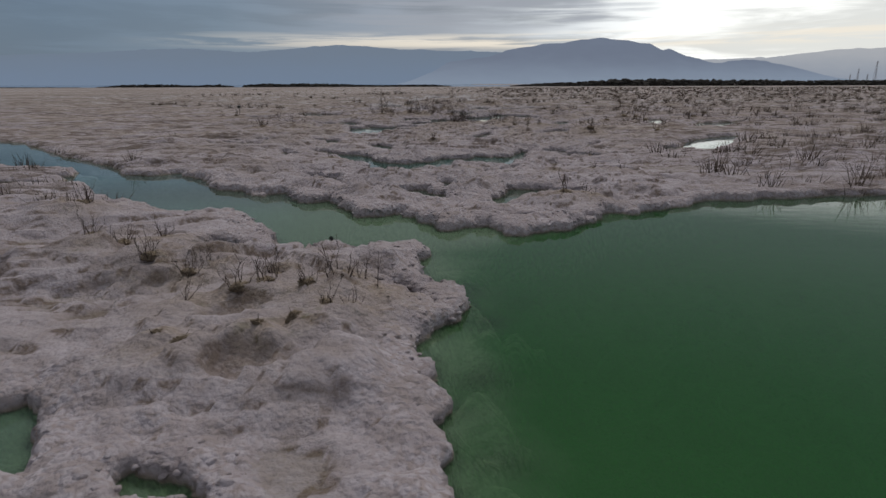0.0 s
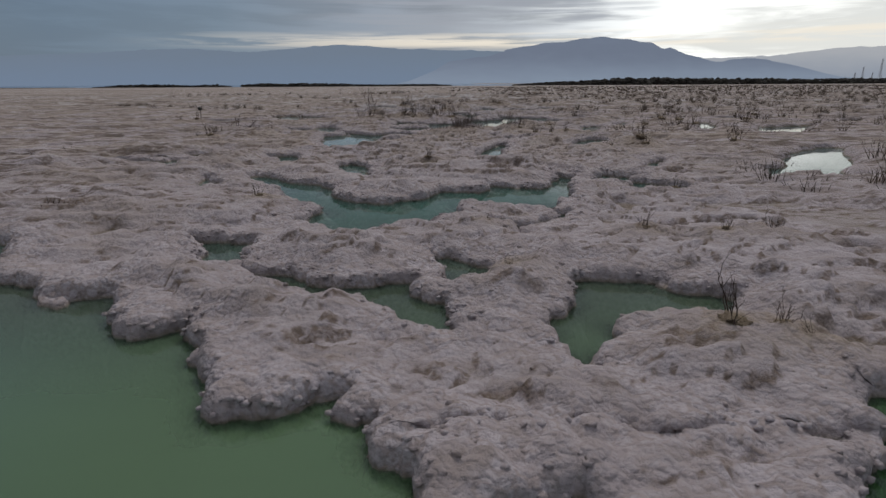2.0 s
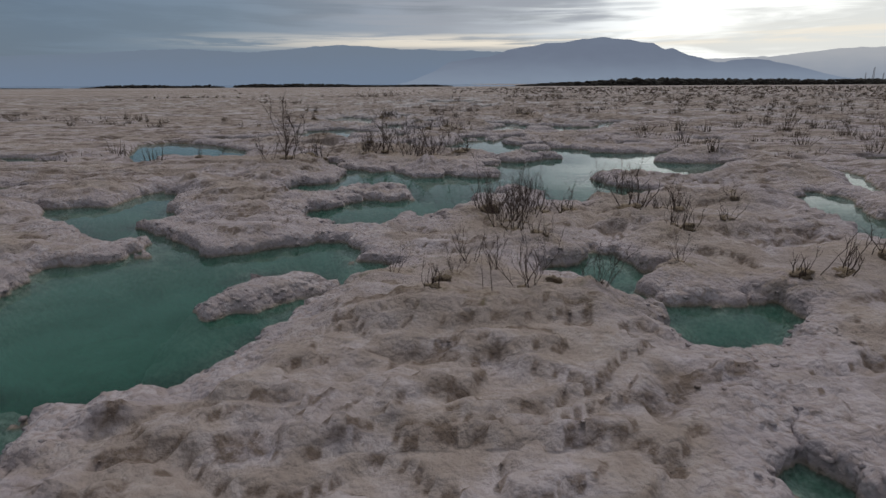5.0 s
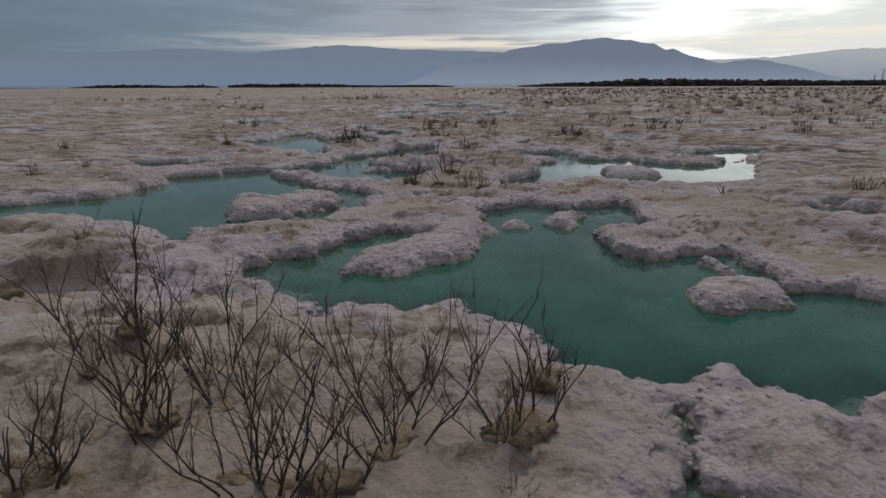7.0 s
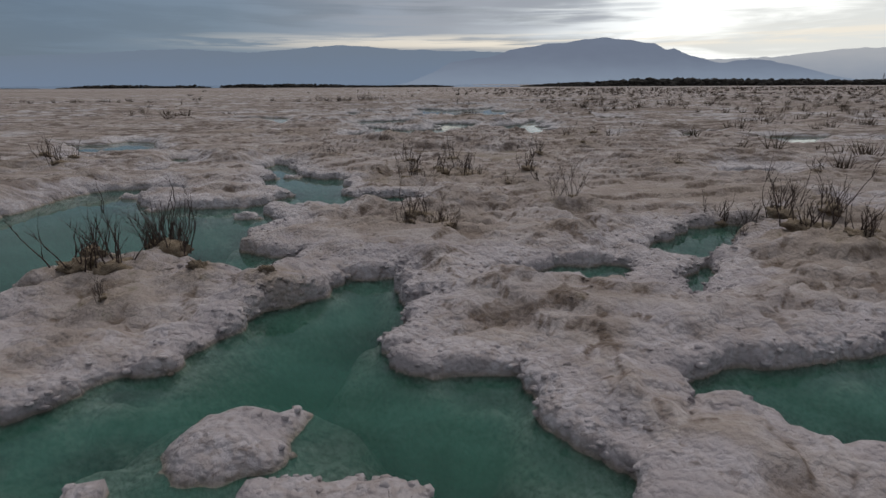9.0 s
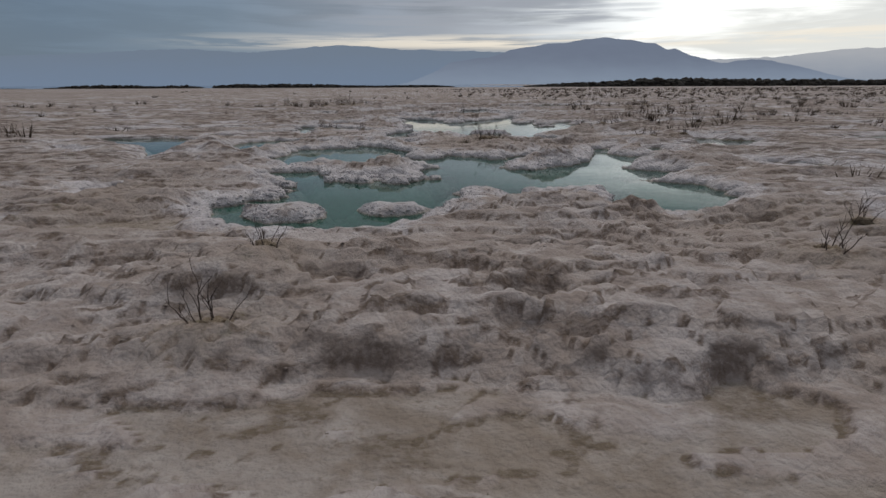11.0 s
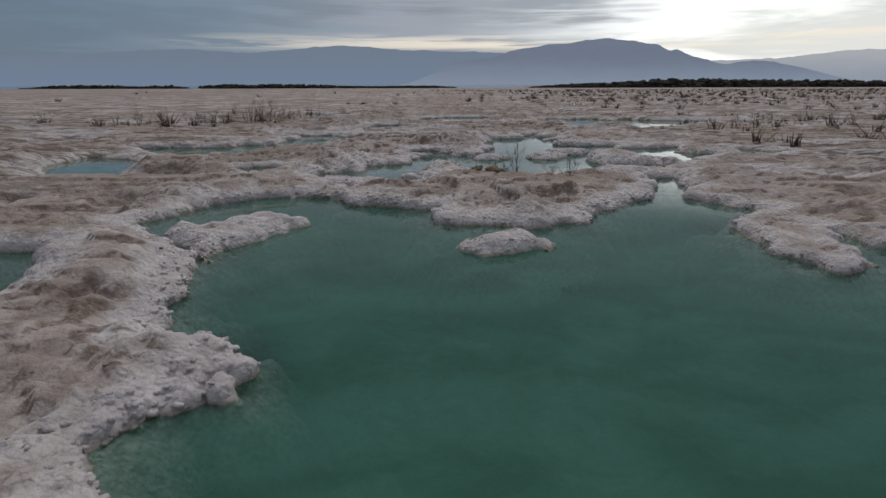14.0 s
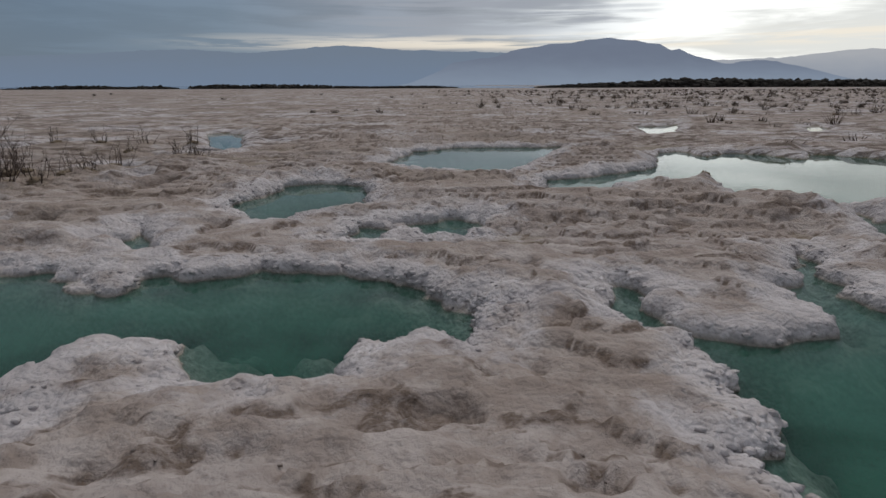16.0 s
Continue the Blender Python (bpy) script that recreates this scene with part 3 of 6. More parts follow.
pool((-2.52, 27.13), (-2.52, 27.61), (-2.35, 27.79), (-1.85, 28.05), (-1.82, 28.2), (0.23, 25.61), (0.25, 25.29), (-1.24, 25.3), (-1.8, 25.47), (-1.82, 25.83), (-1.6, 25.92), (-1.24, 26.29), (-1.33, 26.62), (-0.96, 26.29), (-0.75, 26.34), (-0.5, 26.53), (-1.11, 27.31), (-1.43, 27.26), (-1.56, 26.88), (-1.56, 26.71), (-1.94, 26.63), (-2.18, 26.76))
pool((-7.55, 32.08), (-8.52, 34.56), (-7.97, 35.41), (-6.84, 34.85), (-4.7, 32.84), (-4.59, 31.35), (-5.18, 31.22), (-6.27, 31.26), (-6.01, 29.91), (-6.6, 30.24))
pool((-1.25, 36.29), (-1.28, 35.98), (-1.57, 35.35), (-2.72, 34.94), (-2.62, 34.42), (-2.77, 34.38), (-2.98, 34.77), (-3.88, 35.6), (-4.75, 35.77), (-6.32, 35.2), (-7.36, 36.3))
pool((-6.17, 36.73), (-4.99, 37.47), (-4.72, 38.77), (-4.1, 39.26), (-1.36, 35.81), (-1.57, 35.35), (-2.72, 34.94), (-2.62, 34.42), (-2.77, 34.38), (-2.98, 34.77), (-3.88, 35.6), (-4.75, 35.77), (-6.32, 35.2), (-7.54, 36.49))
pool((-1.83, 33.91), (-1.33, 34.27), (-0.98, 34.91), (-0.64, 35.29), (-0.31, 35.15), (0.49, 35.55), (0.54, 36.25), (0.94, 36.53), (1.28, 36.72), (2.08, 36.44), (2.49, 36.81), (2.5, 35.29), (1.72, 35.12), (1.83, 34.33), (2.09, 34.09), (2.45, 34.32), (2.91, 34.21), (2.97, 33.6), (2.86, 33.24), (3.32, 33.17), (3.45, 32.92), (4.03, 32.69), (2.96, 31.39), (2.34, 31.45), (2.09, 31.28), (1.88, 31.37), (1.68, 31.7), (1.17, 31.5), (1.08, 31.74), (0.72, 31.71), (0.71, 32.09), (0.56, 32.41), (0.34, 32.51), (0.1, 32.79), (-0.22, 32.62), (-0.56, 32.74), (-0.85, 32.52), (-1.18, 33.05), (-1.63, 33.33))
pool((1.22, 31.45), (1.36, 31.31), (1.14, 30.97), (1.06, 30.61), (0.88, 30.6))
pool((2.06, 40.12), (2.51, 41.65), (3.39, 41.15), (3.61, 40.29), (3.51, 40.12))
pool((4.67, 39.9), (5.29, 40.25), (7.27, 43.16), (6.73, 41.06), (5.3, 38.28), (4.64, 38.18), (3.91, 38.2), (3.98, 39.04))
pool((5.04, 40.11), (5.29, 40.25), (7.27, 43.16), (6.73, 41.06), (6.24, 40.11))
pool((5.56, 43.47), (6.19, 43.97), (5.82, 42.23), (5.16, 41.7))
pool((-4.47, 46.56), (-4.25, 47.91), (-3.15, 46.52), (-3.02, 45.43), (-4.09, 45.45))
pool((-2.76, 43.32), (-2.66, 42.5), (-3.01, 42.28), (-3.82, 44.66))
pool((-2.12, 40.85), (-1.75, 41.57), (-1.46, 41.28), (-1.39, 40.13), (-1.98, 40.13))
pool((-4.07, 39.42), (-3.71, 39.51), (-3.31, 39.79), (-2.96, 39.25), (-1.93, 38.25), (-1.78, 38), (-1.24, 37.9), (-1.04, 37.35), (-0.83, 37.08), (-0.99, 37.02), (-1.02, 36.52), (-0.96, 36.36), (-1.03, 36.26), (-1.26, 36.22), (-1.31, 36.13), (-1.84, 36.13), (-1.85, 36.4), (-1.77, 36.49), (-1.54, 36.47), (-1.4, 36.64), (-1.41, 36.75), (-1.89, 37.07), (-1.63, 37.28), (-1.7, 37.42), (-1.89, 37.51), (-2.17, 37.46), (-2.19, 37.24), (-2.91, 36.91), (-4.92, 38.95))
pool((-4.27, 39.7), (-3.92, 40), (-2.97, 40.45), (-2.49, 40.83), (-2.22, 41.81), (-1.17, 41.8), (-1.47, 40.97), (-1.07, 40.21), (-0.51, 39.99), (-0.21, 39.69), (-0.2, 38.76), (-0.38, 38.49), (-0.75, 38.37), (-1.01, 38.43), (-1.24, 38.62), (-1.71, 38.69), (-2.68, 39.61), (-3.14, 39.77), (-3.17, 39.57), (-3.06, 39.38), (-3.44, 39.12), (-4.58, 38.63), (-5.22, 39.26))
pool((-0.21, 39.34), (-0.2, 38.76), (-0.38, 38.49), (-0.75, 38.37), (-0.94, 38.41))
pool((-4.27, 39.7), (-3.92, 40), (-2.97, 40.45), (-2.49, 40.83), (-2.27, 41.42), (-2.2, 41.94), (-1.88, 42.21), (-1.28, 41.45), (-1.47, 40.97), (-1.07, 40.21), (-0.51, 39.99), (-0.21, 39.69), (-0.2, 38.76), (-0.38, 38.49), (-0.75, 38.37), (-1.01, 38.43), (-1.24, 38.62), (-1.71, 38.69), (-2.68, 39.61), (-3.14, 39.77), (-3.17, 39.57), (-3.06, 39.38), (-3.44, 39.12), (-4.58, 38.63), (-5.22, 39.26))
pool((-5.08, 47), (-4.89, 47.5), (-4.28, 47.95), (-3.37, 46.79), (-3.03, 45.43), (-4.3, 45.45))
pool((-2.9, 43.5), (-2.94, 43.35), (-2.79, 42.38), (-2.99, 42.38), (-3.73, 44.01), (-3.39, 43.62), (-4.06, 44.96))
pool((2.52, 42.95), (3.25, 42.94), (3.33, 42.3), (3.19, 41.84), (3.71, 41.74), (4.24, 41.91), (4.31, 41.24), (6, 40.42), (4.09, 38.36), (3.16, 38.13), (3.23, 38.36), (2.84, 38.9), (2.36, 38.78), (1.82, 38.36), (1.66, 38.51), (1.61, 38.72), (1.64, 38.41), (1.26, 37.78), (1.04, 38.08), (1.15, 38.79), (1.33, 38.86), (1.65, 39.24), (2.07, 40.96), (2.49, 41.41), (2.46, 41.57), (2.12, 41.95))
pool((6.14, 42.93), (7.28, 43.68), (8.27, 43.41), (6.35, 41.22), (5.69, 41.56), (5.47, 41.74))
pool((1.19, 36.72), (1.31, 36.77), (1.47, 36.66), (1.73, 36.57), (2.53, 36.47), (1.89, 35.83), (0.79, 36.1))
pool((-5.55, 41.43), (-5.42, 41.88), (-4.78, 41.1), (-4.58, 40.66), (-4.86, 40.53), (-5.88, 40.27), (-6.83, 41.28))
pool((-1.93, 42.26), (-1.67, 42.73), (-1.43, 42.86), (-1.14, 43.69), (-0.91, 43.91), (-0.81, 44.38), (-0.34, 44.37), (-0.26, 44.02), (-0.08, 43.79), (-0.08, 43.31), (-0.22, 43.18), (-0.27, 43.22), (-0.17, 42.91), (-0.04, 42.75), (0.21, 42.78), (0.54, 42.71), (0.62, 42.19), (0.78, 41.82), (0.73, 41.61), (0.05, 41.61), (-0.04, 41.78), (-0.17, 41.85), (-0.29, 41.75), (-0.39, 41.83), (-0.53, 41.78), (-0.6, 41.63), (-1.82, 41.61), (-2.29, 42.09))
pool((0.44, 42.73), (0.54, 42.71), (0.62, 42.19), (0.78, 41.82), (0.73, 41.61), (0.05, 41.61), (-0.04, 41.78), (-0.17, 41.85), (-0.26, 41.82), (-0.29, 41.75), (-0.32, 41.77))
pool((-1.93, 42.26), (-1.67, 42.73), (-1.43, 42.86), (-1.14, 43.69), (-1.01, 43.81), (0.73, 41.61), (0.05, 41.61), (-0.04, 41.78), (-0.17, 41.85), (-0.29, 41.75), (-0.39, 41.83), (-0.53, 41.78), (-0.6, 41.63), (-1.82, 41.61), (-2.29, 42.09))
pool((-2.59, 44.39), (-2.85, 44.13), (-2.98, 44.06), (-2.93, 43.65), (-3.44, 43.01), (-4.87, 44.4))
pool((-5.09, 47.94), (-4.94, 48.4), (-4.3, 48.62), (-3.64, 48.22), (-3.42, 47.91))
pool((-5.2, 46.71), (-5.22, 47.56), (-4.94, 48.4), (-4.7, 48.48), (-1.8, 44.81), (-2.19, 44.91), (-2.57, 44.41), (-2.98, 44.06), (-2.93, 43.65), (-3.44, 43.01), (-6.3, 45.79))
pool((-2.62, 49.38), (-2.22, 49.67), (-1.6, 49.35), (-1.51, 48.86), (-2.44, 48.88))
pool((1.33, 42.73), (1.79, 42.86), (2.31, 42.89), (2.69, 43.03), (3.6, 43.18), (2.39, 41.94), (1.89, 41.98), (1.68, 42.06), (1.45, 42.34), (1.24, 42.39))
pool((1.62, 44.36), (1.49, 44), (1.27, 44.07), (0.98, 44.36))
pool((2.09, 44.53), (2.33, 44.6), (2.31, 44.24), (1.98, 43.75), (1.86, 43.75))
pool((-7.55, 53.63), (-8.33, 56.04), (-7.27, 54.94), (-6.47, 52.65))
pool((-2.94, 49.2), (-2.91, 49.48), (-2.56, 49.62), (-1.96, 49.46), (-1.74, 49.53), (-1.41, 49.4), (-1.31, 48.01), (-1.07, 47.87), (-0.75, 47.8), (-0.23, 47.79), (-0.18, 46.9), (-0.44, 46.77), (-0.55, 47.04), (-0.74, 47.22), (-0.84, 47.05), (-1.01, 47), (-1.07, 46.86), (-1.16, 46.85), (-1.43, 47.09), (-1.6, 47.06), (-1.67, 46.92), (-1.9, 47.02), (-2.06, 46.92), (-1.93, 46.55), (-2.75, 46.57), (-3.3, 47.16), (-2.36, 47.15), (-2.27, 47.52), (-1.99, 47.9), (-2.27, 48.3), (-2.46, 48.39))
pool((-2.28, 46.54), (-1.99, 46.57), (-1.85, 46.5), (-1.58, 46), (-1.7, 45.95), (-1.76, 45.85), (-2.05, 45.77), (-2.73, 46.51))
pool((-3.34, 50.51), (-3.19, 51.3), (-2.77, 51.1), (-2.25, 49.73), (-2.71, 49.6))
pool((-8.8, 55.43), (-8.77, 56.4), (-7.74, 55.85), (-6.52, 53.69), (-7.12, 53.17), (-7.98, 53.08), (-9.76, 55.2))
pool((-5.51, 51.58), (-5.56, 52.28), (-5.3, 52.27), (-4.51, 50.77), (-4.75, 50.7))
pool((7.59, 58.27), (8.16, 58.69), (8.76, 58.2), (7.27, 56.51), (6.62, 55.96))
pool((8.24, 56.45), (9.48, 56.97), (11.34, 56.87), (9.47, 54.61), (8.62, 54.65))
pool((-7.75, 65.91), (-6.73, 66.8), (-6.02, 62.54))
pool((-2.56, 59.55), (-2.17, 59.44), (-2.17, 59.55), (-2.39, 59.94), (-3.18, 60.54), (-3.04, 60.76), (-1.91, 60.76), (-1.71, 60.09), (-1.66, 60.21), (-1.46, 60.08), (-1.04, 60.08), (-0.91, 60.24), (-0.64, 59.84), (-0.39, 59.92), (-0.29, 60.24), (-0.1, 60.46), (-0.31, 60.45), (-0.34, 60.76), (4.28, 60.76), (2.6, 59.03), (1.87, 59.13), (1.34, 58.9), (1.12, 58.58), (1, 58.58), (0.93, 58.84), (0.66, 59.21), (0.38, 59.12), (0.26, 58.97), (0.22, 58.58), (-1.74, 58.59))
pool((-2.81, 60.26), (-3.18, 60.54), (-3.06, 60.64), (-2.95, 61.17), (-2.54, 61.16), (-2.2, 61.29), (-1.78, 60.51), (-1.74, 60.26), (-0.27, 60.26), (-0.1, 60.46), (-0.31, 60.45), (-0.39, 61.27), (-0.08, 61.71), (-0.34, 61.95), (-0.89, 61.95), (-1.13, 61.5), (-1.53, 61.56), (-1.54, 61.95), (-2.59, 61.95), (-2.79, 61.74), (-2.95, 61.95), (1.39, 61.95), (1.16, 61.69), (1.27, 61.71), (1.51, 61.47), (1.82, 61.39), (2.55, 61.95), (3.84, 61.95), (3.65, 61.59), (3.72, 61.29), (4.53, 61.02), (3.79, 60.26))
pool((-0.26, 61.45), (-0.08, 61.71), (-0.71, 62.29), (-1.13, 61.5), (-1.53, 61.56), (-1.54, 62), (-1.84, 62.21), (-2.19, 62.71), (-2.51, 62.79), (-2.52, 62.02), (-2.79, 61.74), (-3.47, 62.63), (-3.69, 63.25), (-3.37, 63.83), (-3.48, 64.93), (-2.16, 65.31), (-1.36, 65.31), (-0.61, 64.29), (-0.64, 63.2), (-0.43, 62.94), (-0.06, 63.06), (0.2, 63.62), (0.85, 63.32), (1.17, 62.92), (1.44, 63.04), (1.59, 63.44), (2.17, 63.58), (2.47, 63.89), (2, 62.84), (1.58, 62.16), (1.16, 61.69), (1.27, 61.71), (1.59, 61.45), (1.91, 61.45), (2.41, 61.77), (3.13, 62.7), (3.7, 64.78), (4.27, 64.98), (3.94, 63.86), (4.16, 63.4), (4.62, 63.39), (5.09, 64.01), (5.36, 63.53), (4.75, 62.79), (4.27, 62.44), (3.81, 61.92), (3.65, 61.59), (3.68, 61.45))
pool((-2.56, 59.55), (-2.17, 59.44), (-2.45, 59.99), (-1.88, 60.71), (-1.71, 60.09), (-1.66, 60.21), (-1.46, 60.08), (-1.04, 60.08), (-0.91, 60.24), (-0.64, 59.84), (-0.39, 59.92), (-0.29, 60.24), (-0.1, 60.46), (-0.31, 60.45), (-0.39, 61.27), (-0.08, 61.71), (-0.96, 61.72), (-1.13, 61.5), (-1.24, 61.52), (-1.08, 61.72), (1.19, 61.72), (1.51, 61.47), (1.82, 61.39), (2.33, 61.72), (3.71, 61.72), (3.65, 61.59), (3.72, 61.29), (4.53, 61.02), (2.6, 59.03), (1.87, 59.13), (1.34, 58.9), (1.12, 58.58), (1, 58.58), (0.93, 58.84), (0.66, 59.21), (0.38, 59.12), (0.26, 58.97), (0.22, 58.58), (-1.74, 58.59))
pool((-0.39, 61.22), (-0.08, 61.71), (-0.67, 62.24), (-1.01, 61.63), (-1.13, 61.5), (-1.24, 61.52), (0.36, 63.54), (0.85, 63.32), (1.17, 62.92), (1.44, 63.04), (1.59, 63.44), (2.17, 63.58), (2.47, 63.89), (2, 62.84), (1.58, 62.16), (1.16, 61.69), (1.27, 61.71), (1.51, 61.47), (1.82, 61.39), (2.41, 61.77), (3.13, 62.7), (3.7, 64.78), (4.27, 64.98), (3.94, 63.86), (4.16, 63.4), (4.62, 63.39), (5.09, 64.01), (5.36, 63.53), (4.75, 62.79), (4.27, 62.44), (3.81, 61.92), (3.65, 61.59), (3.72, 61.29), (3.93, 61.22))
pool((-2.56, 59.55), (-2.17, 59.44), (-2.17, 59.55), (-2.39, 59.94), (-3.18, 60.54), (-3.06, 60.64), (-3.01, 60.89), (-1.98, 60.89), (-1.78, 60.51), (-1.71, 60.09), (-1.66, 60.21), (-1.46, 60.08), (-1.04, 60.08), (-0.91, 60.24), (-0.64, 59.84), (-0.39, 59.92), (-0.29, 60.24), (-0.1, 60.46), (-0.31, 60.45), (-0.35, 60.89), (1.94, 60.89), (3.05, 59.49), (2.6, 59.03), (1.87, 59.13), (1.34, 58.9), (1.12, 58.58), (1, 58.58), (0.93, 58.84), (0.66, 59.21), (0.38, 59.12), (0.26, 58.97), (0.22, 58.58), (-1.74, 58.59))
pool((-2.98, 60.39), (-3.18, 60.54), (-3.06, 60.64), (-2.95, 61.17), (-2.54, 61.16), (-2.2, 61.29), (-1.76, 60.39), (-0.16, 60.39), (-0.1, 60.46), (-0.31, 60.45), (-0.39, 61.27), (-0.08, 61.71), (-0.71, 62.29), (-1.13, 61.5), (-1.53, 61.56), (-1.54, 62), (-1.84, 62.21), (-2.19, 62.71), (-2.51, 62.79), (-2.52, 62.02), (-2.79, 61.74), (-3.47, 62.63), (-3.69, 63.25), (-3.37, 63.83), (-3.48, 64.93), (-2.05, 65.34), (-1.84, 65.65), (-0.61, 64.11), (-0.64, 63.2), (-0.43, 62.94), (-0.06, 63.06), (0.04, 63.28), (1.24, 61.78), (1.16, 61.69), (1.37, 61.61), (2.34, 60.39))
pool((-5.47, 65.41), (-5.44, 66.45), (-5.17, 67.05), (-4.6, 67.37), (-3.04, 67), (-2.92, 66), (-3.87, 65.91), (-4.13, 65.49), (-4.2, 64.79), (-3.81, 64.18), (-4.1, 63.9), (-4.3, 63.77), (-4.7, 64.2))
pool((-8.64, 68.22), (-7.95, 68.2), (-7.14, 67.79), (-6.57, 66.2), (-6.84, 65.81), (-7.96, 65.58), (-10.35, 68.27))
pool((7.32, 67.41), (7.97, 67.61), (7.96, 67.05), (8.98, 66.7), (7.68, 65.22), (6.79, 65.49), (6.56, 65.88))
pool((-5.22, 71.71), (-4.49, 71.68), (-3.95, 69.49), (-4.39, 69.51))
pool((-4.71, 72.81), (-4.43, 72.93), (-3.98, 72.45), (-3.21, 72.3), (-2.94, 72.14), (-2.7, 71.24), (-2.79, 70.95), (-2.89, 71.07), (-2.46, 70.94), (-2.17, 70.58), (-2.09, 70.17), (-2.17, 69.76), (-2.35, 69.65), (-2.87, 69.55), (-5.7, 72.57))
pool((-1.73, 68.77), (-1.7, 69.09), (-1.48, 69.42), (-1.44, 69.95), (-1.13, 70.15), (-0.99, 70.43), (-0.96, 70.87), (-0.93, 70.71), (-1.22, 71.13), (-1.06, 71.66), (-1.1, 71.55), (-1.48, 72.12), (-1.18, 72.79), (-1.07, 72.59), (-1.33, 72.99), (-1.68, 73.14), (-2.18, 74.73), (-2.12, 74.95), (3, 74.93), (3.24, 74.49), (3.63, 74.69), (3.7, 74.93), (4.13, 74.93), (3.79, 74.29), (3.74, 73.66), (4.17, 73.76), (4.78, 74.92), (5.36, 74.92), (4.9, 74.1), (5.39, 73.59), (7.31, 73.27), (1.97, 68.2), (0.5, 68.45), (0.54, 68.84), (0.41, 69.11), (0.05, 68.9), (-0.28, 69.21), (-0.9, 69.05), (-0.99, 68.9), (-0.87, 68.48), (-1.85, 68.45))
pool((-1.73, 68.77), (-1.7, 69.09), (-1.48, 69.42), (-1.44, 69.95), (-1.13, 70.15), (-0.99, 70.43), (-0.96, 70.87), (-0.93, 70.71), (-1.22, 71.13), (-1.12, 71.58), (3.35, 77.21), (3, 74.91), (3.24, 74.49), (3.63, 74.69), (3.96, 75.88), (4.23, 75.12), (3.79, 74.29), (3.74, 73.66), (4.17, 73.76), (4.88, 75.12), (5.6, 75.35), (4.9, 74.1), (5.39, 73.59), (7.31, 73.27), (1.97, 68.2), (0.5, 68.45), (0.54, 68.84), (0.41, 69.11), (0.05, 68.9), (-0.28, 69.21), (-0.9, 69.05), (-0.99, 68.9), (-0.87, 68.48), (-1.85, 68.45))
pool((-1.73, 68.77), (-1.7, 69.09), (-1.48, 69.42), (-1.44, 69.95), (-1.13, 70.15), (-0.99, 70.43), (-0.96, 70.87), (-0.93, 70.71), (-1.22, 71.13), (-1.06, 71.66), (-1.1, 71.55), (-1.48, 72.12), (-1.18, 72.79), (-1.07, 72.59), (-1.33, 72.99), (-1.68, 73.14), (-2.18, 74.73), (-2, 75.43), (2.98, 69.16), (1.97, 68.2), (0.5, 68.45), (0.54, 68.84), (0.41, 69.11), (0.05, 68.9), (-0.28, 69.21), (-0.9, 69.05), (-0.99, 68.9), (-0.87, 68.48), (-1.85, 68.45))
pool((-4.84, 74.97), (-4.64, 75.2), (-3.68, 75.1), (-3.08, 73.97), (-3.26, 73.39), (-3.79, 73.39))
pool((-7.6, 81.03), (-7.57, 82.44), (-5.92, 81.68), (-5.29, 79.19), (-6.23, 78.89))
pool((-2.3, 79.7), (-1.95, 80.24), (-1.59, 80.24), (-1.48, 80.54), (-1.5, 80.89), (-1.24, 81.21), (-0.83, 81.12), (-0.66, 81.59), (5.08, 81.57), (2.75, 79.03), (2.27, 79.09), (2.04, 79.38), (2.01, 79.67), (1.73, 79.82), (1.31, 79.38), (1.07, 79.35), (0.86, 79.67), (0.66, 79.51), (0.5, 79.55), (0.4, 79.88), (0.48, 80.27), (0.14, 80.91), (-0.1, 80.92), (-0.32, 80.47), (-0.13, 80.22), (-0.39, 79.65), (-0.6, 79.65), (-0.66, 79.4), (-0.58, 79.52), (-0.35, 79.52), (-0.16, 79.08), (-0.39, 79.05), (-0.8, 78.64), (-1.01, 79.05), (-1.64, 79.29), (-1.98, 79.22))
pool((3.49, 84.11), (4.23, 83.95), (5.02, 84.01), (5.91, 84.42), (5.25, 83.11), (6.06, 82.65), (2.75, 79.03), (2.27, 79.09), (2.04, 79.38), (2.01, 79.67), (1.73, 79.82), (1.31, 79.38), (1.07, 79.35), (0.86, 79.67), (0.66, 79.51), (0.5, 79.55), (0.4, 79.88), (0.47, 80.29), (-0.28, 79.35), (-0.16, 79.08), (-0.39, 79.05), (-0.8, 78.64))
pool((1.43, 85.05), (1.48, 85.23), (3.07, 85.22), (3.06, 85.02))
pool((1.43, 85.05), (1.49, 85.27), (1.73, 85.57), (1.93, 85.63), (2.68, 86.78), (2.98, 86.09), (3.06, 85.02))
pool((-2.3, 79.7), (-1.95, 80.24), (-1.59, 80.24), (-1.48, 80.54), (-1.5, 80.89), (-1.32, 81.12), (-0.33, 79.87), (-0.39, 79.65), (-0.6, 79.65), (-0.66, 79.4), (-0.58, 79.52), (-0.35, 79.52), (-0.16, 79.08), (-0.39, 79.05), (-0.54, 78.93), (-0.58, 78.81), (-0.73, 78.76), (-0.8, 78.64), (-0.91, 78.76), (-1.01, 79.05), (-1.11, 79.11), (-1.39, 79.15), (-1.64, 79.29), (-1.86, 79.29), (-1.98, 79.22))
pool((-4.21, 85.13), (-4.23, 85.24), (-2.64, 85.24), (-2.73, 85.11))
pool((-4.21, 85.13), (-4.35, 86.26), (-3.54, 87.08), (-3.26, 87.05), (-2.11, 85.61), (-2.25, 85.6), (-2.55, 85.37), (-2.73, 85.11))
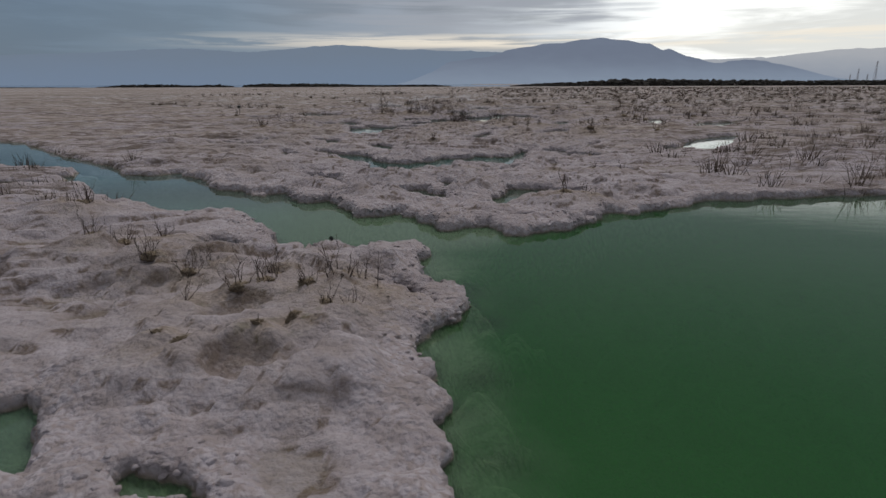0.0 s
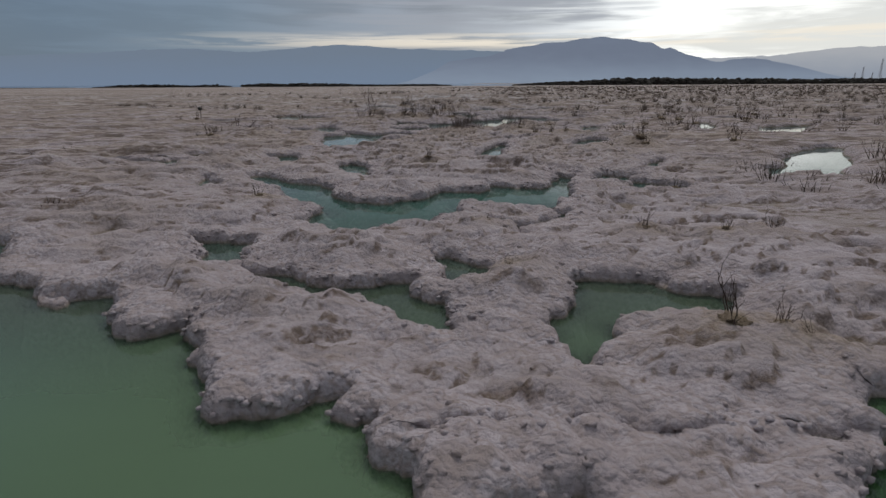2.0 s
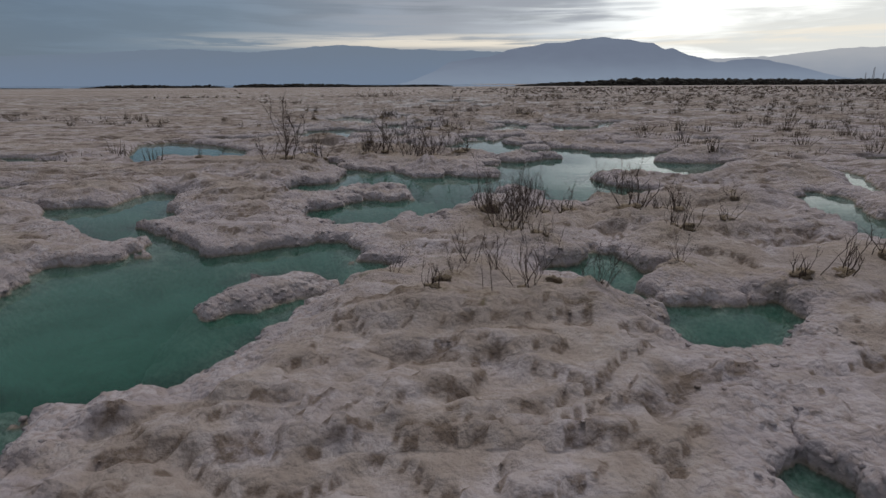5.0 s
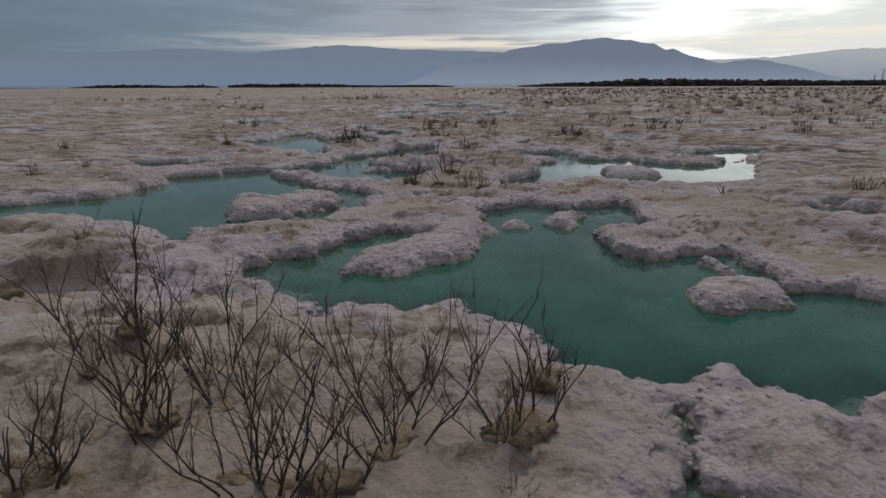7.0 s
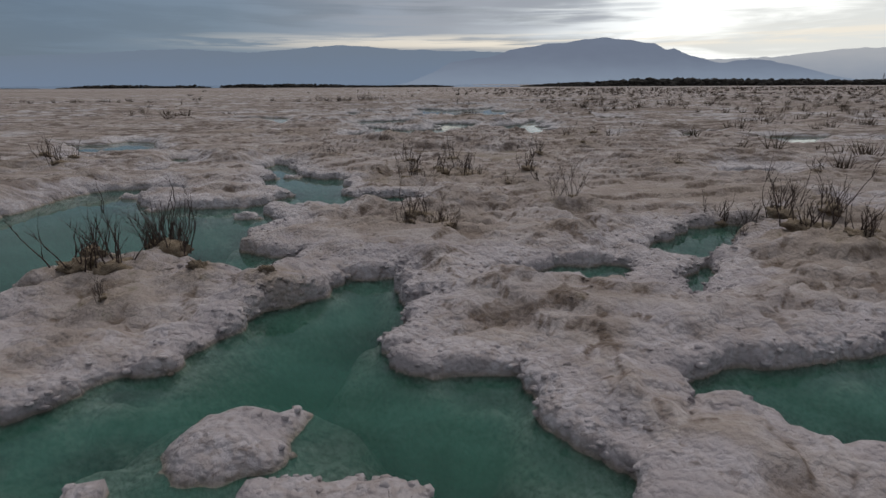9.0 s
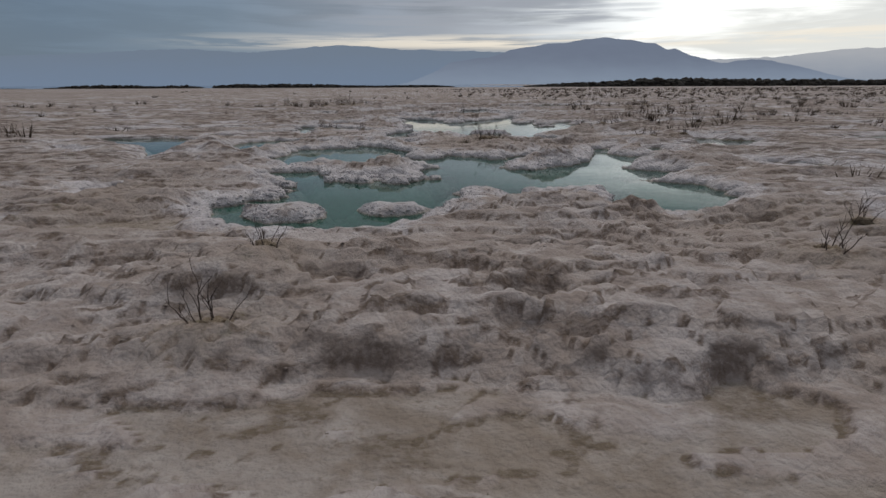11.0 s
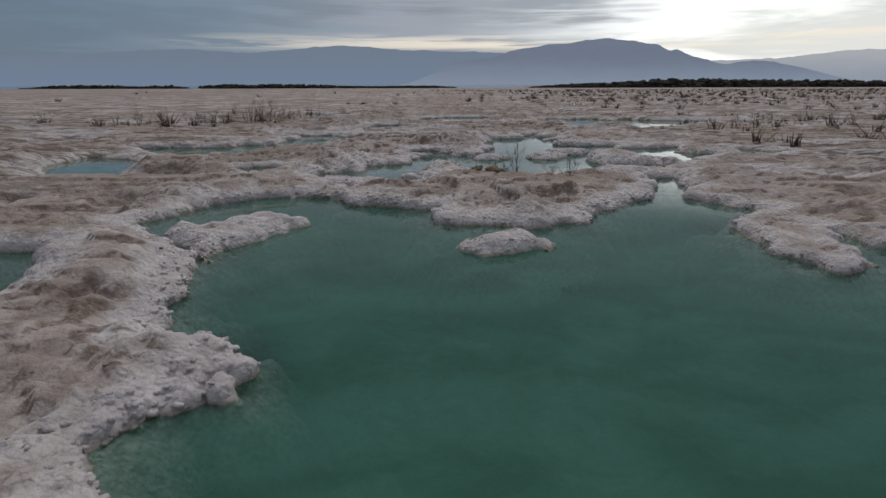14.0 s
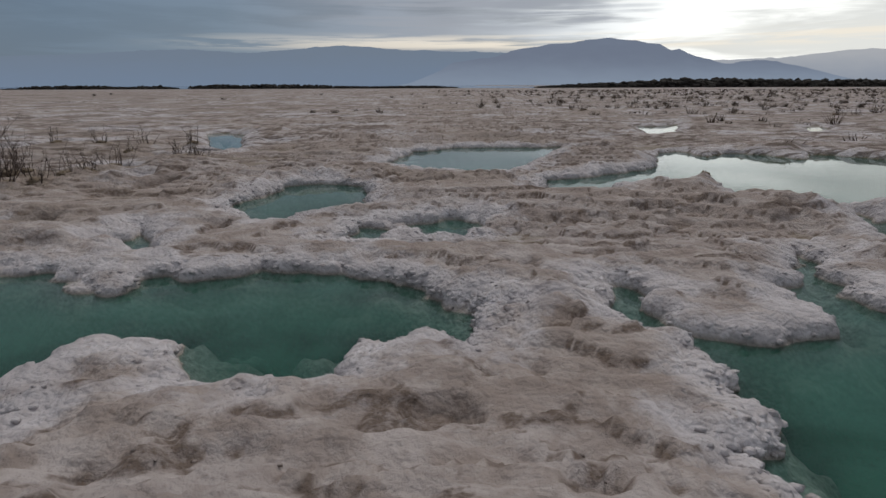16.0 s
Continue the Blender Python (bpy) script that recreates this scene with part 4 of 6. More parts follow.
pool((-6.31, 84.44), (-5.5, 84.42), (-4.41, 85), (-3.25, 83.55), (-3.42, 83.4), (-3.39, 82.65), (-4.09, 82.46), (-4.63, 82.2), (-5.71, 82.09), (-7.74, 84.25))
pool((-3.6, 80.77), (-3.31, 80.88), (-2.96, 80.83), (-2.56, 80.3), (-2.79, 80.13), (-2.87, 79.81), (-3.21, 79.58), (-4.29, 80.78))
pool((-1.59, 78.4), (-1.73, 78.78), (-1.59, 78.78), (-1.36, 78.68), (-1.28, 78.4), (-1.34, 78.35))
pool((-0.64, 78.82), (-0.49, 78.9), (-0.26, 78.87), (-0.19, 78.59), (-0.53, 78.57))
pool((-3.84, 87.92), (-3.44, 88.02), (-2.84, 87.49), (-2.6, 87.53), (-2.56, 87.79), (-2.41, 87.86), (-2.15, 87.79), (-0.94, 87.92), (-0.55, 87.7), (-0.11, 87.16), (0.12, 87.08), (0.01, 86.56), (-0.03, 86.48), (-0.23, 86.65), (-0.65, 86.49), (-0.76, 86.04), (-1.07, 86.01), (-1.11, 85.92), (-1.27, 86.02), (-1.52, 85.94), (-1.71, 86.22), (-1.72, 86.5), (-2.07, 86.5), (-2.33, 86.38), (-2.32, 86.14), (-3.01, 85.9), (-4.97, 87.88))
pool((0.93, 87.41), (1.2, 87.62), (1.32, 87.32), (1.21, 87.12), (1.46, 86.64), (1.72, 86.59), (2.24, 86.63), (2.27, 87.3), (2.51, 87.49), (2.63, 87.85), (3, 88.46), (3.14, 88.2), (2.9, 87.89), (2.9, 87.54), (2.74, 87.3), (2.86, 87.09), (3.56, 86.89), (1.54, 84.8), (1.08, 85.04), (1.06, 85.37), (1.29, 85.59), (1.22, 85.88), (1.28, 86.48), (1.02, 86.69))
pool((-2.93, 90.56), (-2.63, 91.53), (-2.67, 92.25), (-2.2, 92.51), (-1.35, 92.22), (-1.18, 91.51), (-1.12, 90.41), (-1.65, 90.28), (-1.84, 89.95), (-1.95, 89.62), (-2.36, 89.72))
pool((-1.42, 94.46), (-0.9, 96.88), (0.03, 97.86), (1.98, 97.8), (2.87, 98.04), (1.66, 94.82), (0.95, 93.46), (0.17, 93.48))
pool((1, 91.08), (1.52, 92.72), (2.69, 93.3), (3.6, 93.98), (4.59, 96.49), (5.27, 96.94), (5.44, 95.83), (6.09, 96.45), (6.79, 96.11), (7.17, 95.3), (7.89, 96.29), (8.85, 95.26), (11.95, 94.56), (6.72, 89.59), (5.41, 90.6), (4.31, 90.19), (3.8, 90.63), (3.75, 91.12), (3.83, 91.98), (3.23, 91.73), (2.41, 91.75), (1.91, 91.06), (1.47, 91.16))
pool((4.67, 90.18), (4.76, 89.68), (5.46, 89.53), (4.67, 88.63), (4.1, 88.81))
pool((6.93, 105.9), (7.35, 104.95), (8.51, 105.82), (9.98, 109.05), (7.07, 101.59), (5.84, 100.56))
pool((12.27, 103.86), (13.62, 105.24), (12.9, 103.31), (11.09, 101.19))
pool((-1.24, 88.81), (-1.07, 89.54), (-0.7, 89.48), (-0.85, 88.74))
pool((-0.71, 89.61), (-0.21, 89.83), (0.3, 89.73), (0.2, 89.07), (-0.43, 88.96))
pool((-3.45, 88.72), (-3.29, 89.26), (-2.95, 88.72), (-2.91, 88.32))
pool((-7.73, 101.85), (-7.43, 102.96), (-6.38, 101.8), (-5.01, 97.47), (-5.37, 96.96), (-6.08, 97.93))
pool((-3.05, 76.83), (-3, 77.23), (-2.53, 77.71), (-1.88, 77.86), (-1.31, 77.7), (-1.16, 77.28), (-0.01, 76.97), (0.02, 76.31), (0.18, 76.16), (0.51, 76.19), (1, 75.91), (1.59, 76.3), (1.6, 76.56), (2.03, 77.07), (2.91, 77.82), (3.26, 79.28), (3.94, 79.61), (3.58, 78.26), (3.19, 77.66), (3.88, 76.83), (1.85, 74.74), (-1.68, 74.75), (-2.26, 74.96), (-3.54, 76.18))
pool((-1.62, 67.96), (-1.69, 68.64), (2.93, 68.63), (2.88, 68.14), (4.38, 67.5), (2.88, 65.95), (2.4, 66.16), (2.25, 66.33), (2.22, 66.47), (2.43, 66.81), (2.52, 67.22), (2.31, 67.33), (1.64, 67.5), (0.89, 66.92), (0.64, 67.29), (0.64, 67.79), (0.99, 67.97), (0.66, 68.22), (0.6, 68.64), (-0.91, 68.64), (-0.59, 68.26), (-0.53, 67.69), (-0.88, 67.67), (-0.97, 67.49), (-0.95, 67.2), (-1.14, 67.23), (-1.36, 67.44))
pool((5.03, 72.84), (5.29, 72.77), (5.26, 71.52), (4.45, 70.55), (3.83, 70.05), (3.89, 69.66), (3.26, 68.98), (2.94, 68.76), (2.88, 68.14), (4.38, 67.5), (2.88, 65.95), (2.4, 66.16), (2.25, 66.33), (2.22, 66.47), (2.43, 66.81), (2.52, 67.22), (2.31, 67.33), (1.64, 67.5), (0.89, 66.92), (0.64, 67.29))
pool((-1.11, 72.24), (-1.15, 72.93), (-0.87, 74.94), (2.54, 74.93), (4.04, 73.1), (5.29, 72.77), (5.28, 72.2))
pool((1.58, 74.98), (2.52, 74.95), (4.04, 73.1), (5.29, 72.77), (5.28, 72.2), (-0.6, 72.24))
pool((-1.11, 72.24), (-1.15, 72.93), (-0.98, 74.14), (0.54, 72.23))
pool((-1.62, 67.96), (-1.69, 68.76), (-0.82, 67.67), (-0.88, 67.67), (-0.97, 67.49), (-0.95, 67.2), (-1.14, 67.23), (-1.36, 67.44))
pool((-2.48, 67.69), (-2.29, 67.76), (-2.28, 68.12), (-2, 67.64), (-1.92, 67.26), (-1.77, 67.16), (-1.57, 66.63), (-1.73, 66.67))
pool((-1.12, 66.37), (-1.07, 66.62), (-0.9, 66.74), (-0.68, 66.7), (-0.64, 66.15), (-0.56, 66.11), (-0.48, 65.79), (-0.76, 65.7), (-0.9, 65.87))
pool((-1.9, 65.72), (-1.85, 65.79), (-1.26, 65.11), (-1.71, 64.99), (-2.38, 65.68))
pool((-0.78, 83.33), (-0.65, 83.48), (-0.19, 83.64), (0.06, 83.1), (0.26, 82.97), (0.26, 82.64), (0.58, 82.55), (0.79, 82.67), (0.95, 82.89), (0.91, 82.8), (0.83, 82.97), (0.76, 83.42), (1.11, 83.34), (1.06, 83.56), (1.19, 83.74), (1.2, 84.07), (0.99, 84.76), (1.26, 85.23), (2.91, 85.22), (2.85, 84.93), (3, 84.57), (3.33, 84.48), (3.78, 84.64), (4.59, 84.55), (1.71, 81.39), (-0.67, 81.4), (-0.81, 81.72), (-0.65, 81.99), (-0.72, 82.32), (-0.52, 82.27), (-0.36, 82.4), (-0.46, 82.53), (-0.75, 82.63))
pool((-0.03, 83.35), (0.06, 83.1), (0.26, 82.97), (0.26, 82.64), (0.58, 82.55), (0.91, 82.8), (0.76, 83.42), (1.11, 83.34), (1.06, 83.56), (1.19, 83.74), (1.2, 84.07), (1.01, 84.66), (2.72, 86.83), (2.69, 86.7), (2.9, 86.23), (3.27, 85.94), (2.93, 85.34), (2.85, 84.93), (3, 84.57), (3.33, 84.48), (3.78, 84.64), (4.59, 84.55), (1.71, 81.39), (-0.67, 81.4), (-0.81, 81.72), (-0.65, 81.99), (-0.72, 82.32), (-0.52, 82.27), (-0.36, 82.4), (-0.63, 82.59))
pool((-0.78, 83.33), (-0.65, 83.48), (-0.45, 83.52), (1.24, 81.39), (-0.67, 81.4), (-0.81, 81.72), (-0.65, 81.99), (-0.72, 82.32), (-0.52, 82.27), (-0.36, 82.4), (-0.46, 82.53), (-0.75, 82.63))
pool((-4.34, 85.12), (-4.34, 85.24), (-2.73, 85.24), (-3.11, 84.71), (-2.75, 83.84), (-3.11, 83.82), (-4.19, 83.61), (-5.43, 84.84))
pool((-4.34, 85.12), (-4.32, 85.93), (-4.07, 86.99), (-3.53, 87.38), (-2.22, 85.74), (-2.57, 85.44), (-3.11, 84.71), (-2.75, 83.84), (-4.19, 83.61), (-5.43, 84.84))
pool((-1.87, 81.83), (-1.84, 82.04), (-1.7, 82.2), (-1.52, 81.95), (-1.62, 81.65))
pool((-2.32, 30.7), (-1.94, 30.03), (-1.91, 29.65), (-1.53, 29.44), (-1.25, 29.12), (-0.96, 29.4), (-0.48, 28.64), (-0.25, 28.54), (-0.09, 28.59), (0.08, 28.9), (0.16, 28.71), (0.73, 28.45), (1.06, 28.78), (0.6, 29.1), (0.77, 29.54), (0.74, 29.95), (1.1, 30.11), (1.15, 30.05), (1.08, 30.77), (1.18, 30.77), (1.31, 30.56), (1.7, 30.51), (2.02, 30.76), (4.64, 30.75), (1.93, 27.79), (-1.83, 27.81), (-1.83, 29), (-2.22, 29.57), (-2.42, 30.14), (-2.47, 30.56))
pool((0.19, 28.7), (0.73, 28.45), (0.93, 28.6), (1.06, 28.78), (0.6, 29.1), (0.69, 29.32), (1.64, 30.52), (1.99, 30.71), (2.21, 31.09), (2.65, 31.16), (2.59, 31.64), (2.51, 31.62), (3.1, 32.36), (4.79, 32.11), (5.88, 32.1), (1.93, 27.79), (-0.52, 27.8))
pool((-2.32, 30.7), (-1.94, 30.03), (-1.87, 29.68), (-1.91, 29.65), (-1.66, 29.47), (-1.53, 29.44), (-1.46, 29.29), (-1.25, 29.12), (-1.11, 29.19), (-0.96, 29.4), (-0.95, 29.29), (-0.74, 29.12), (-0.48, 28.64), (-0.25, 28.54), (-0.07, 28.62), (0.58, 27.8), (-1.83, 27.81), (-1.8, 28.36), (-1.87, 28.53), (-1.83, 29), (-1.86, 29.12), (-2.22, 29.57), (-2.42, 30.14), (-2.47, 30.56))
pool((-1.77, 45.42), (-1.71, 45.17), (-1.19, 44.84), (-1.3, 44.57), (-1.36, 44.3), (-1.33, 44.22), (-1.74, 44.19), (-2.88, 45.43))
pool((-3.18, 47.27), (-2.7, 47.03), (-1.82, 45.91), (-1.87, 45.86), (-1.71, 45.17), (-1.19, 44.84), (-1.3, 44.57), (-1.33, 44.22), (-1.74, 44.19), (-4.19, 46.84))
pool((0.48, 44.37), (0.63, 44.51), (1.04, 44.73), (1.4, 44.73), (1.59, 44.63), (1.72, 44.48), (1.6, 44.17), (0.44, 44.18))
pool((1.76, 44.99), (2.12, 45.43), (2.77, 45.93), (3.04, 46.06), (3.7, 46.06), (2.37, 44.62), (2.01, 44.7))

pool((-1.02, 22.3), (-1.09, 22.14), (-1.07, 21.83), (-1.15, 21.4), (-1.5, 20.9), (-2.1, 20.7), (-2.7, 21.1), (-3.6, 21.9), (-3.7, 23.2), (-3.0, 23.6), (-2.2, 23.4), (-1.9, 22.9), (-1.5, 22.9), (-1.05, 22.9), (-0.9, 22.6))
pool((1.56, 22.39), (1.78, 22.3), (2.0, 22.22), (2.3, 22.4), (2.6, 22.2), (2.3, 21.6), (1.9, 21.3), (1.5, 21.4), (1.36, 21.7), (1.52, 22.11))
pool((-2.13, 59.25), (-2.25, 59.07), (-2.19, 58.75), (-2.14, 58.61), (-2.6, 58.5), (-2.9, 57.9), (-2.6, 57.2), (-1.9, 56.7), (-1.2, 56.5), (-0.5, 56.6), (-0.05, 57.0), (0.08, 57.57), (0.13, 57.86), (0.27, 58.11), (0.36, 58.21), (0.4, 58.66), (0.29, 58.88), (0.3, 59.2), (-0.5, 59.6), (-1.8, 59.6))
pool((2.27, 59.05), (2.46, 58.99), (2.43, 58.75), (2.28, 58.55), (2.37, 58.45), (2.32, 58.22), (2.2, 57.9), (2.4, 57.4), (2.9, 57.2), (3.6, 57.6), (4.2, 58.4), (4.3, 59.6), (3.4, 60.2), (2.6, 59.4))

ISLES = []


def isle(*outline):
    ISLES.append(list(outline))


isle((-2.99, 36.85), (-2.81, 37.16), (-2.23, 36.84), (-1.72, 37.52), (-1.47, 37.18), (-1.69, 36.5), (-2.15, 35.96), (-2.61, 35.84))
isle((-0.84, 33.72), (-0.75, 34.18), (-0.44, 34.39), (-0.23, 34.9), (0.08, 35.45), (0.45, 35.6), (0.6, 35.2), (0.3, 34.3), (-0.4, 33.77), (-0.71, 33.81))
isle((0.75, 35.43), (0.86, 35.55), (0.96, 35.43), (0.89, 35.72))
isle((1.26, 35.69), (1.44, 35.9), (1.73, 35.93), (1.82, 35.99), (1.48, 35.39))
isle((2.07, 33.18), (2.2, 33.36), (2.52, 33.43), (2.77, 33.28), (2.61, 32.88), (2.49, 32.81), (2.16, 32.76), (2, 32.87))
isle((2.58, 34.08), (2.57, 33.81), (2.64, 33.69), (2.66, 33.9))
isle((-1.45, 39.98), (-1.29, 40.14), (-1.04, 40.07), (-1.13, 40.21), (-1.44, 40.25))
isle((3.14, 39.98), (3.68, 39.9), (4.04, 39.69), (3.98, 39.31), (3.75, 39.15), (3.4, 39.08), (3.11, 39.27))
isle((-0.99, 42.02), (-1, 42.29), (-0.87, 42.36), (-0.63, 42.34), (-0.67, 41.93), (-0.83, 41.93))
isle((-3, 70.52), (-2.78, 70.56), (-2.52, 70.42), (-2.61, 70.44), (-2.81, 70.25), (-3.29, 70.16), (-3.53, 70.47))
isle((3.72, 72.56), (4.06, 72.87), (4.24, 72.69), (4.34, 72.81), (3.95, 72.76))
isle((2.51, 79.91), (2.77, 80.07), (3.05, 80.15), (3.85, 80.24), (3.1, 79.38), (2.62, 79.54))
isle((0.58, 81.96), (0.69, 82.12), (0.77, 82.16), (0.96, 82.11), (1.07, 82.02), (1.08, 81.87), (1.14, 81.92), (1.03, 81.83), (0.88, 81.8), (0.74, 81.86), (0.64, 81.98))
isle((1.13, 82.02), (1.23, 82.08), (1.27, 82.03), (1.34, 82.12), (1.24, 82.08), (1.2, 82.12))
isle((0.22, 75.37), (0.28, 75.37), (0.42, 75.52), (0.66, 75.66), (0.79, 75.62), (0.92, 75.2), (0.96, 75.24), (0.6, 75.03), (0.43, 75.01), (0.27, 75.13))
isle((-2.85, 75.81), (-2.27, 75.81), (-2.12, 76.28), (-1.87, 76.36), (-1.55, 76.12), (-1.95, 75.34), (-2.22, 75.11))
isle((1.05, 69.48), (1.2, 69.61), (1.39, 69.64), (1.61, 69.57), (2.15, 69.78), (2.27, 69.41), (2.19, 69.19), (1.98, 69.25), (1.47, 69.2), (1.28, 69.13), (1.16, 69.16))
isle((2.26, 83.04), (2.28, 82.94), (2.63, 83.11), (3.31, 83.17), (2.94, 82.73), (2.35, 82.7), (2.23, 82.84))
isle((1.84, 82.36), (1.88, 82.32), (2.08, 82.36), (2.58, 82.35), (2.19, 81.89), (1.87, 82.04))
isle((3.31, 82.72), (3.66, 82.34), (3.92, 81.84), (3.97, 81.41), (4.64, 81.12), (4.48, 80.91), (3.69, 80.99), (3.48, 81.16), (3.07, 81.13), (2.94, 81.53))

# dead shrubs: x, y, height; by kind of growth
SHRUBS = []

isle((-1.84, 22.16), (-1.72, 22.45), (-1.6, 22.74), (-1.28, 22.79), (-1.06, 22.72), (-0.98, 22.6), (-1.08, 22.5), (-1.26, 22.42), (-1.44, 22.21), (-1.67, 22.14), (-1.74, 22.04))
isle((-0.84, 57.82), (-0.64, 57.96), (-0.4, 57.99), (-0.2, 57.95), (-0.15, 57.84), (-0.17, 57.72), (-0.26, 57.6), (-0.54, 57.58), (-0.74, 57.68))
isle((-1.95, 57.76), (-1.68, 57.77), (-1.46, 57.7), (-1.38, 57.62), (-1.35, 57.5), (-1.5, 57.2), (-1.9, 57.2), (-2.3, 57.6), (-2.38, 57.9))


def shrubs(kind, *places):
    SHRUBS.extend((kind, *p) for p in places)


shrubs("t", (-1.59, 3.14, 0.08), (-1.78, 3.22, 0.08), (-1.17, 3.28, 0.08), (-0.99, 3.44, 0.08), (-3.13, 32.74, 0.17), (-0.96, 40.51, 0.16), (-0.74, 40.58, 0.16), (1.01, 40.66, 0.08), (-0.26, 40.82, 0.12), (-0.14, 41.09, 0.17), (-1.18, 43.88, 0.11), (-1.7, 43.95, 0.11), (-0.44, 45.5, 0.08), (0.78, 78.92, 0.24), (0.53, 79.06, 0.18), (3.29, 91.57, 0.1), (3.53, 91.57, 0.12))
shrubs("d", (-0.85, 3.75, 0.19), (-0.67, 3.75, 0.14), (-1.06, 4.08, 0.21), (-1.56, 4.09, 0.26), (-1.42, 4.2, 0.28), (-0.83, 4.23, 0.32), (-0.7, 4.31, 0.22), (-1.37, 4.4, 0.26), (-2.14, 4.58, 0.2), (-2.56, 4.78, 0.25), (-2.05, 4.78, 0.18), (-3.32, 5.25, 0.27), (-3.18, 5.51, 0.24), (-2.92, 5.8, 0.23), (-3.67, 5.98, 0.21), (-4.49, 7.11, 0.35), (-4.76, 7.24, 0.23), (2.02, 8.21, 0.18), (1.74, 8.26, 0.34), (0.53, 9.52, 0.1), (2.69, 10.37, 0.14), (3.27, 10.57, 0.21), (2.05, 10.72, 0.21), (0.48, 11.05, 0.08))
shrubs("d", (-2.41, 12.49, 0.19), (3.29, 13.63, 0.22), (-0.26, 15.35, 0.22), (-8.12, 16.55, 0.18), (-8.09, 17.77, 0.26), (6.94, 18.84, 0.49), (3.96, 18.92, 0.3), (4.96, 19.24, 0.36), (4.94, 19.61, 0.42), (7.66, 20.36, 0.45), (-6.61, 21.79, 0.38), (-6.92, 21.8, 0.25), (2.77, 22.38, 0.33), (3.26, 22.6, 0.4), (3.78, 22.84, 0.34), (0.99, 23.53, 0.15))
shrubs("d", (0.91, 23.62, 0.22), (2.49, 23.87, 0.28), (2.34, 23.88, 0.2), (0.74, 23.9, 0.4), (-6.76, 24.37, 0.5), (2.21, 24.57, 0.28), (2.61, 24.57, 0.3), (-6.3, 24.67, 0.39), (2.5, 24.71, 0.24), (2.21, 24.81, 0.5), (1.25, 25.03, 0.31), (1.54, 25.03, 0.41), (0.56, 25.05, 0.41), (-5.87, 25.15, 0.32), (8.83, 25.4, 0.5), (3.72, 25.43, 0.22), (2.44, 25.86, 0.35), (7.4, 26.44, 0.43), (9.21, 27.99, 0.5), (12.26, 28.79, 0.5), (8.96, 29.11, 0.5), (-2.57, 29.54, 0.5), (-2.42, 29.8, 0.43), (-4.45, 29.98, 0.27))
shrubs("d", (-0.4, 30.18, 0.5), (-11.13, 30.28, 0.33), (-5.06, 30.29, 0.28), (-1.62, 30.37, 0.36), (-10.55, 30.62, 0.38), (0.31, 30.67, 0.14), (-1.59, 30.7, 0.5), (-0.4, 30.7, 0.42), (0.38, 31.02, 0.5), (13.94, 31.41, 0.5), (0.55, 31.44, 0.34), (-1.67, 31.71, 0.3), (14.17, 33.27, 0.5), (-3.1, 33.63, 0.26), (4.11, 35.91, 0.15), (0.63, 37.18, 0.32), (0.42, 37.47, 0.35), (-0.46, 37.72, 0.41), (-0.38, 38.46, 0.31), (0.16, 38.46, 0.45), (-7, 38.68, 0.3), (0.18, 38.97, 0.23), (1, 39.3, 0.24), (0.95, 39.36, 0.15))
shrubs("d", (1.52, 39.61, 0.16), (-6.68, 39.71, 0.33), (1.08, 39.87, 0.18), (0.51, 40.01, 0.39), (0.58, 40.04, 0.28), (1.58, 40.21, 0.12), (0.64, 40.6, 0.3), (0.79, 40.88, 0.24), (-0.12, 41.16, 0.32), (-2.15, 43.51, 0.19), (-2.66, 44.09, 0.49), (-2.38, 44.09, 0.5), (-5.61, 44.17, 0.35), (-6.14, 44.18, 0.25), (-2.63, 44.23, 0.37), (3.55, 44.6, 0.37), (3.69, 44.6, 0.3), (-2.68, 44.84, 0.48), (-2.37, 44.84, 0.5), (-2.01, 44.84, 0.5), (-2.38, 44.87, 0.36), (-2.55, 44.88, 0.42))
shrubs("d", (3.49, 44.96, 0.42), (3.29, 44.97, 0.45), (-2.28, 45.06, 0.46), (4.13, 45.18, 0.28), (-2.22, 45.19, 0.5), (0.17, 45.25, 0.22), (2.99, 45.28, 0.17), (-0.05, 45.28, 0.12), (-6.4, 45.34, 0.25), (2.75, 45.39, 0.17), (-0.29, 45.42, 0.17), (-0.23, 45.43, 0.22), (3.18, 45.58, 0.4), (3.51, 45.58, 0.46), (3.95, 45.58, 0.46), (0.08, 45.8, 0.28), (4.1, 45.82, 0.34), (0.06, 45.82, 0.19), (3.61, 45.84, 0.43), (3.12, 45.86, 0.38), (-0.22, 45.94, 0.31), (-0.09, 45.96, 0.27), (-0.27, 46.12, 0.17), (5.57, 48.4, 0.3))
shrubs("d", (1.05, 48.47, 0.2), (-0.42, 48.9, 0.47), (-0.16, 49.01, 0.34), (0.51, 49.35, 0.45), (0.1, 49.36, 0.36), (-0.35, 49.44, 0.39), (1.52, 49.46, 0.43), (0.66, 49.47, 0.27), (-0.96, 49.52, 0.15), (0.45, 49.75, 0.45), (0.02, 49.76, 0.35), (4.19, 49.97, 0.2), (-0.48, 50.24, 0.4), (-7.96, 50.3, 0.32), (-6.78, 50.33, 0.5), (-7.48, 51.01, 0.44), (0.3, 51.09, 0.42), (-7, 51.14, 0.37), (1.99, 51.33, 0.32), (-2.16, 51.47, 0.24), (-2.55, 51.48, 0.2), (-2.03, 51.55, 0.24), (-2.26, 51.88, 0.3), (3.37, 53.57, 0.2))
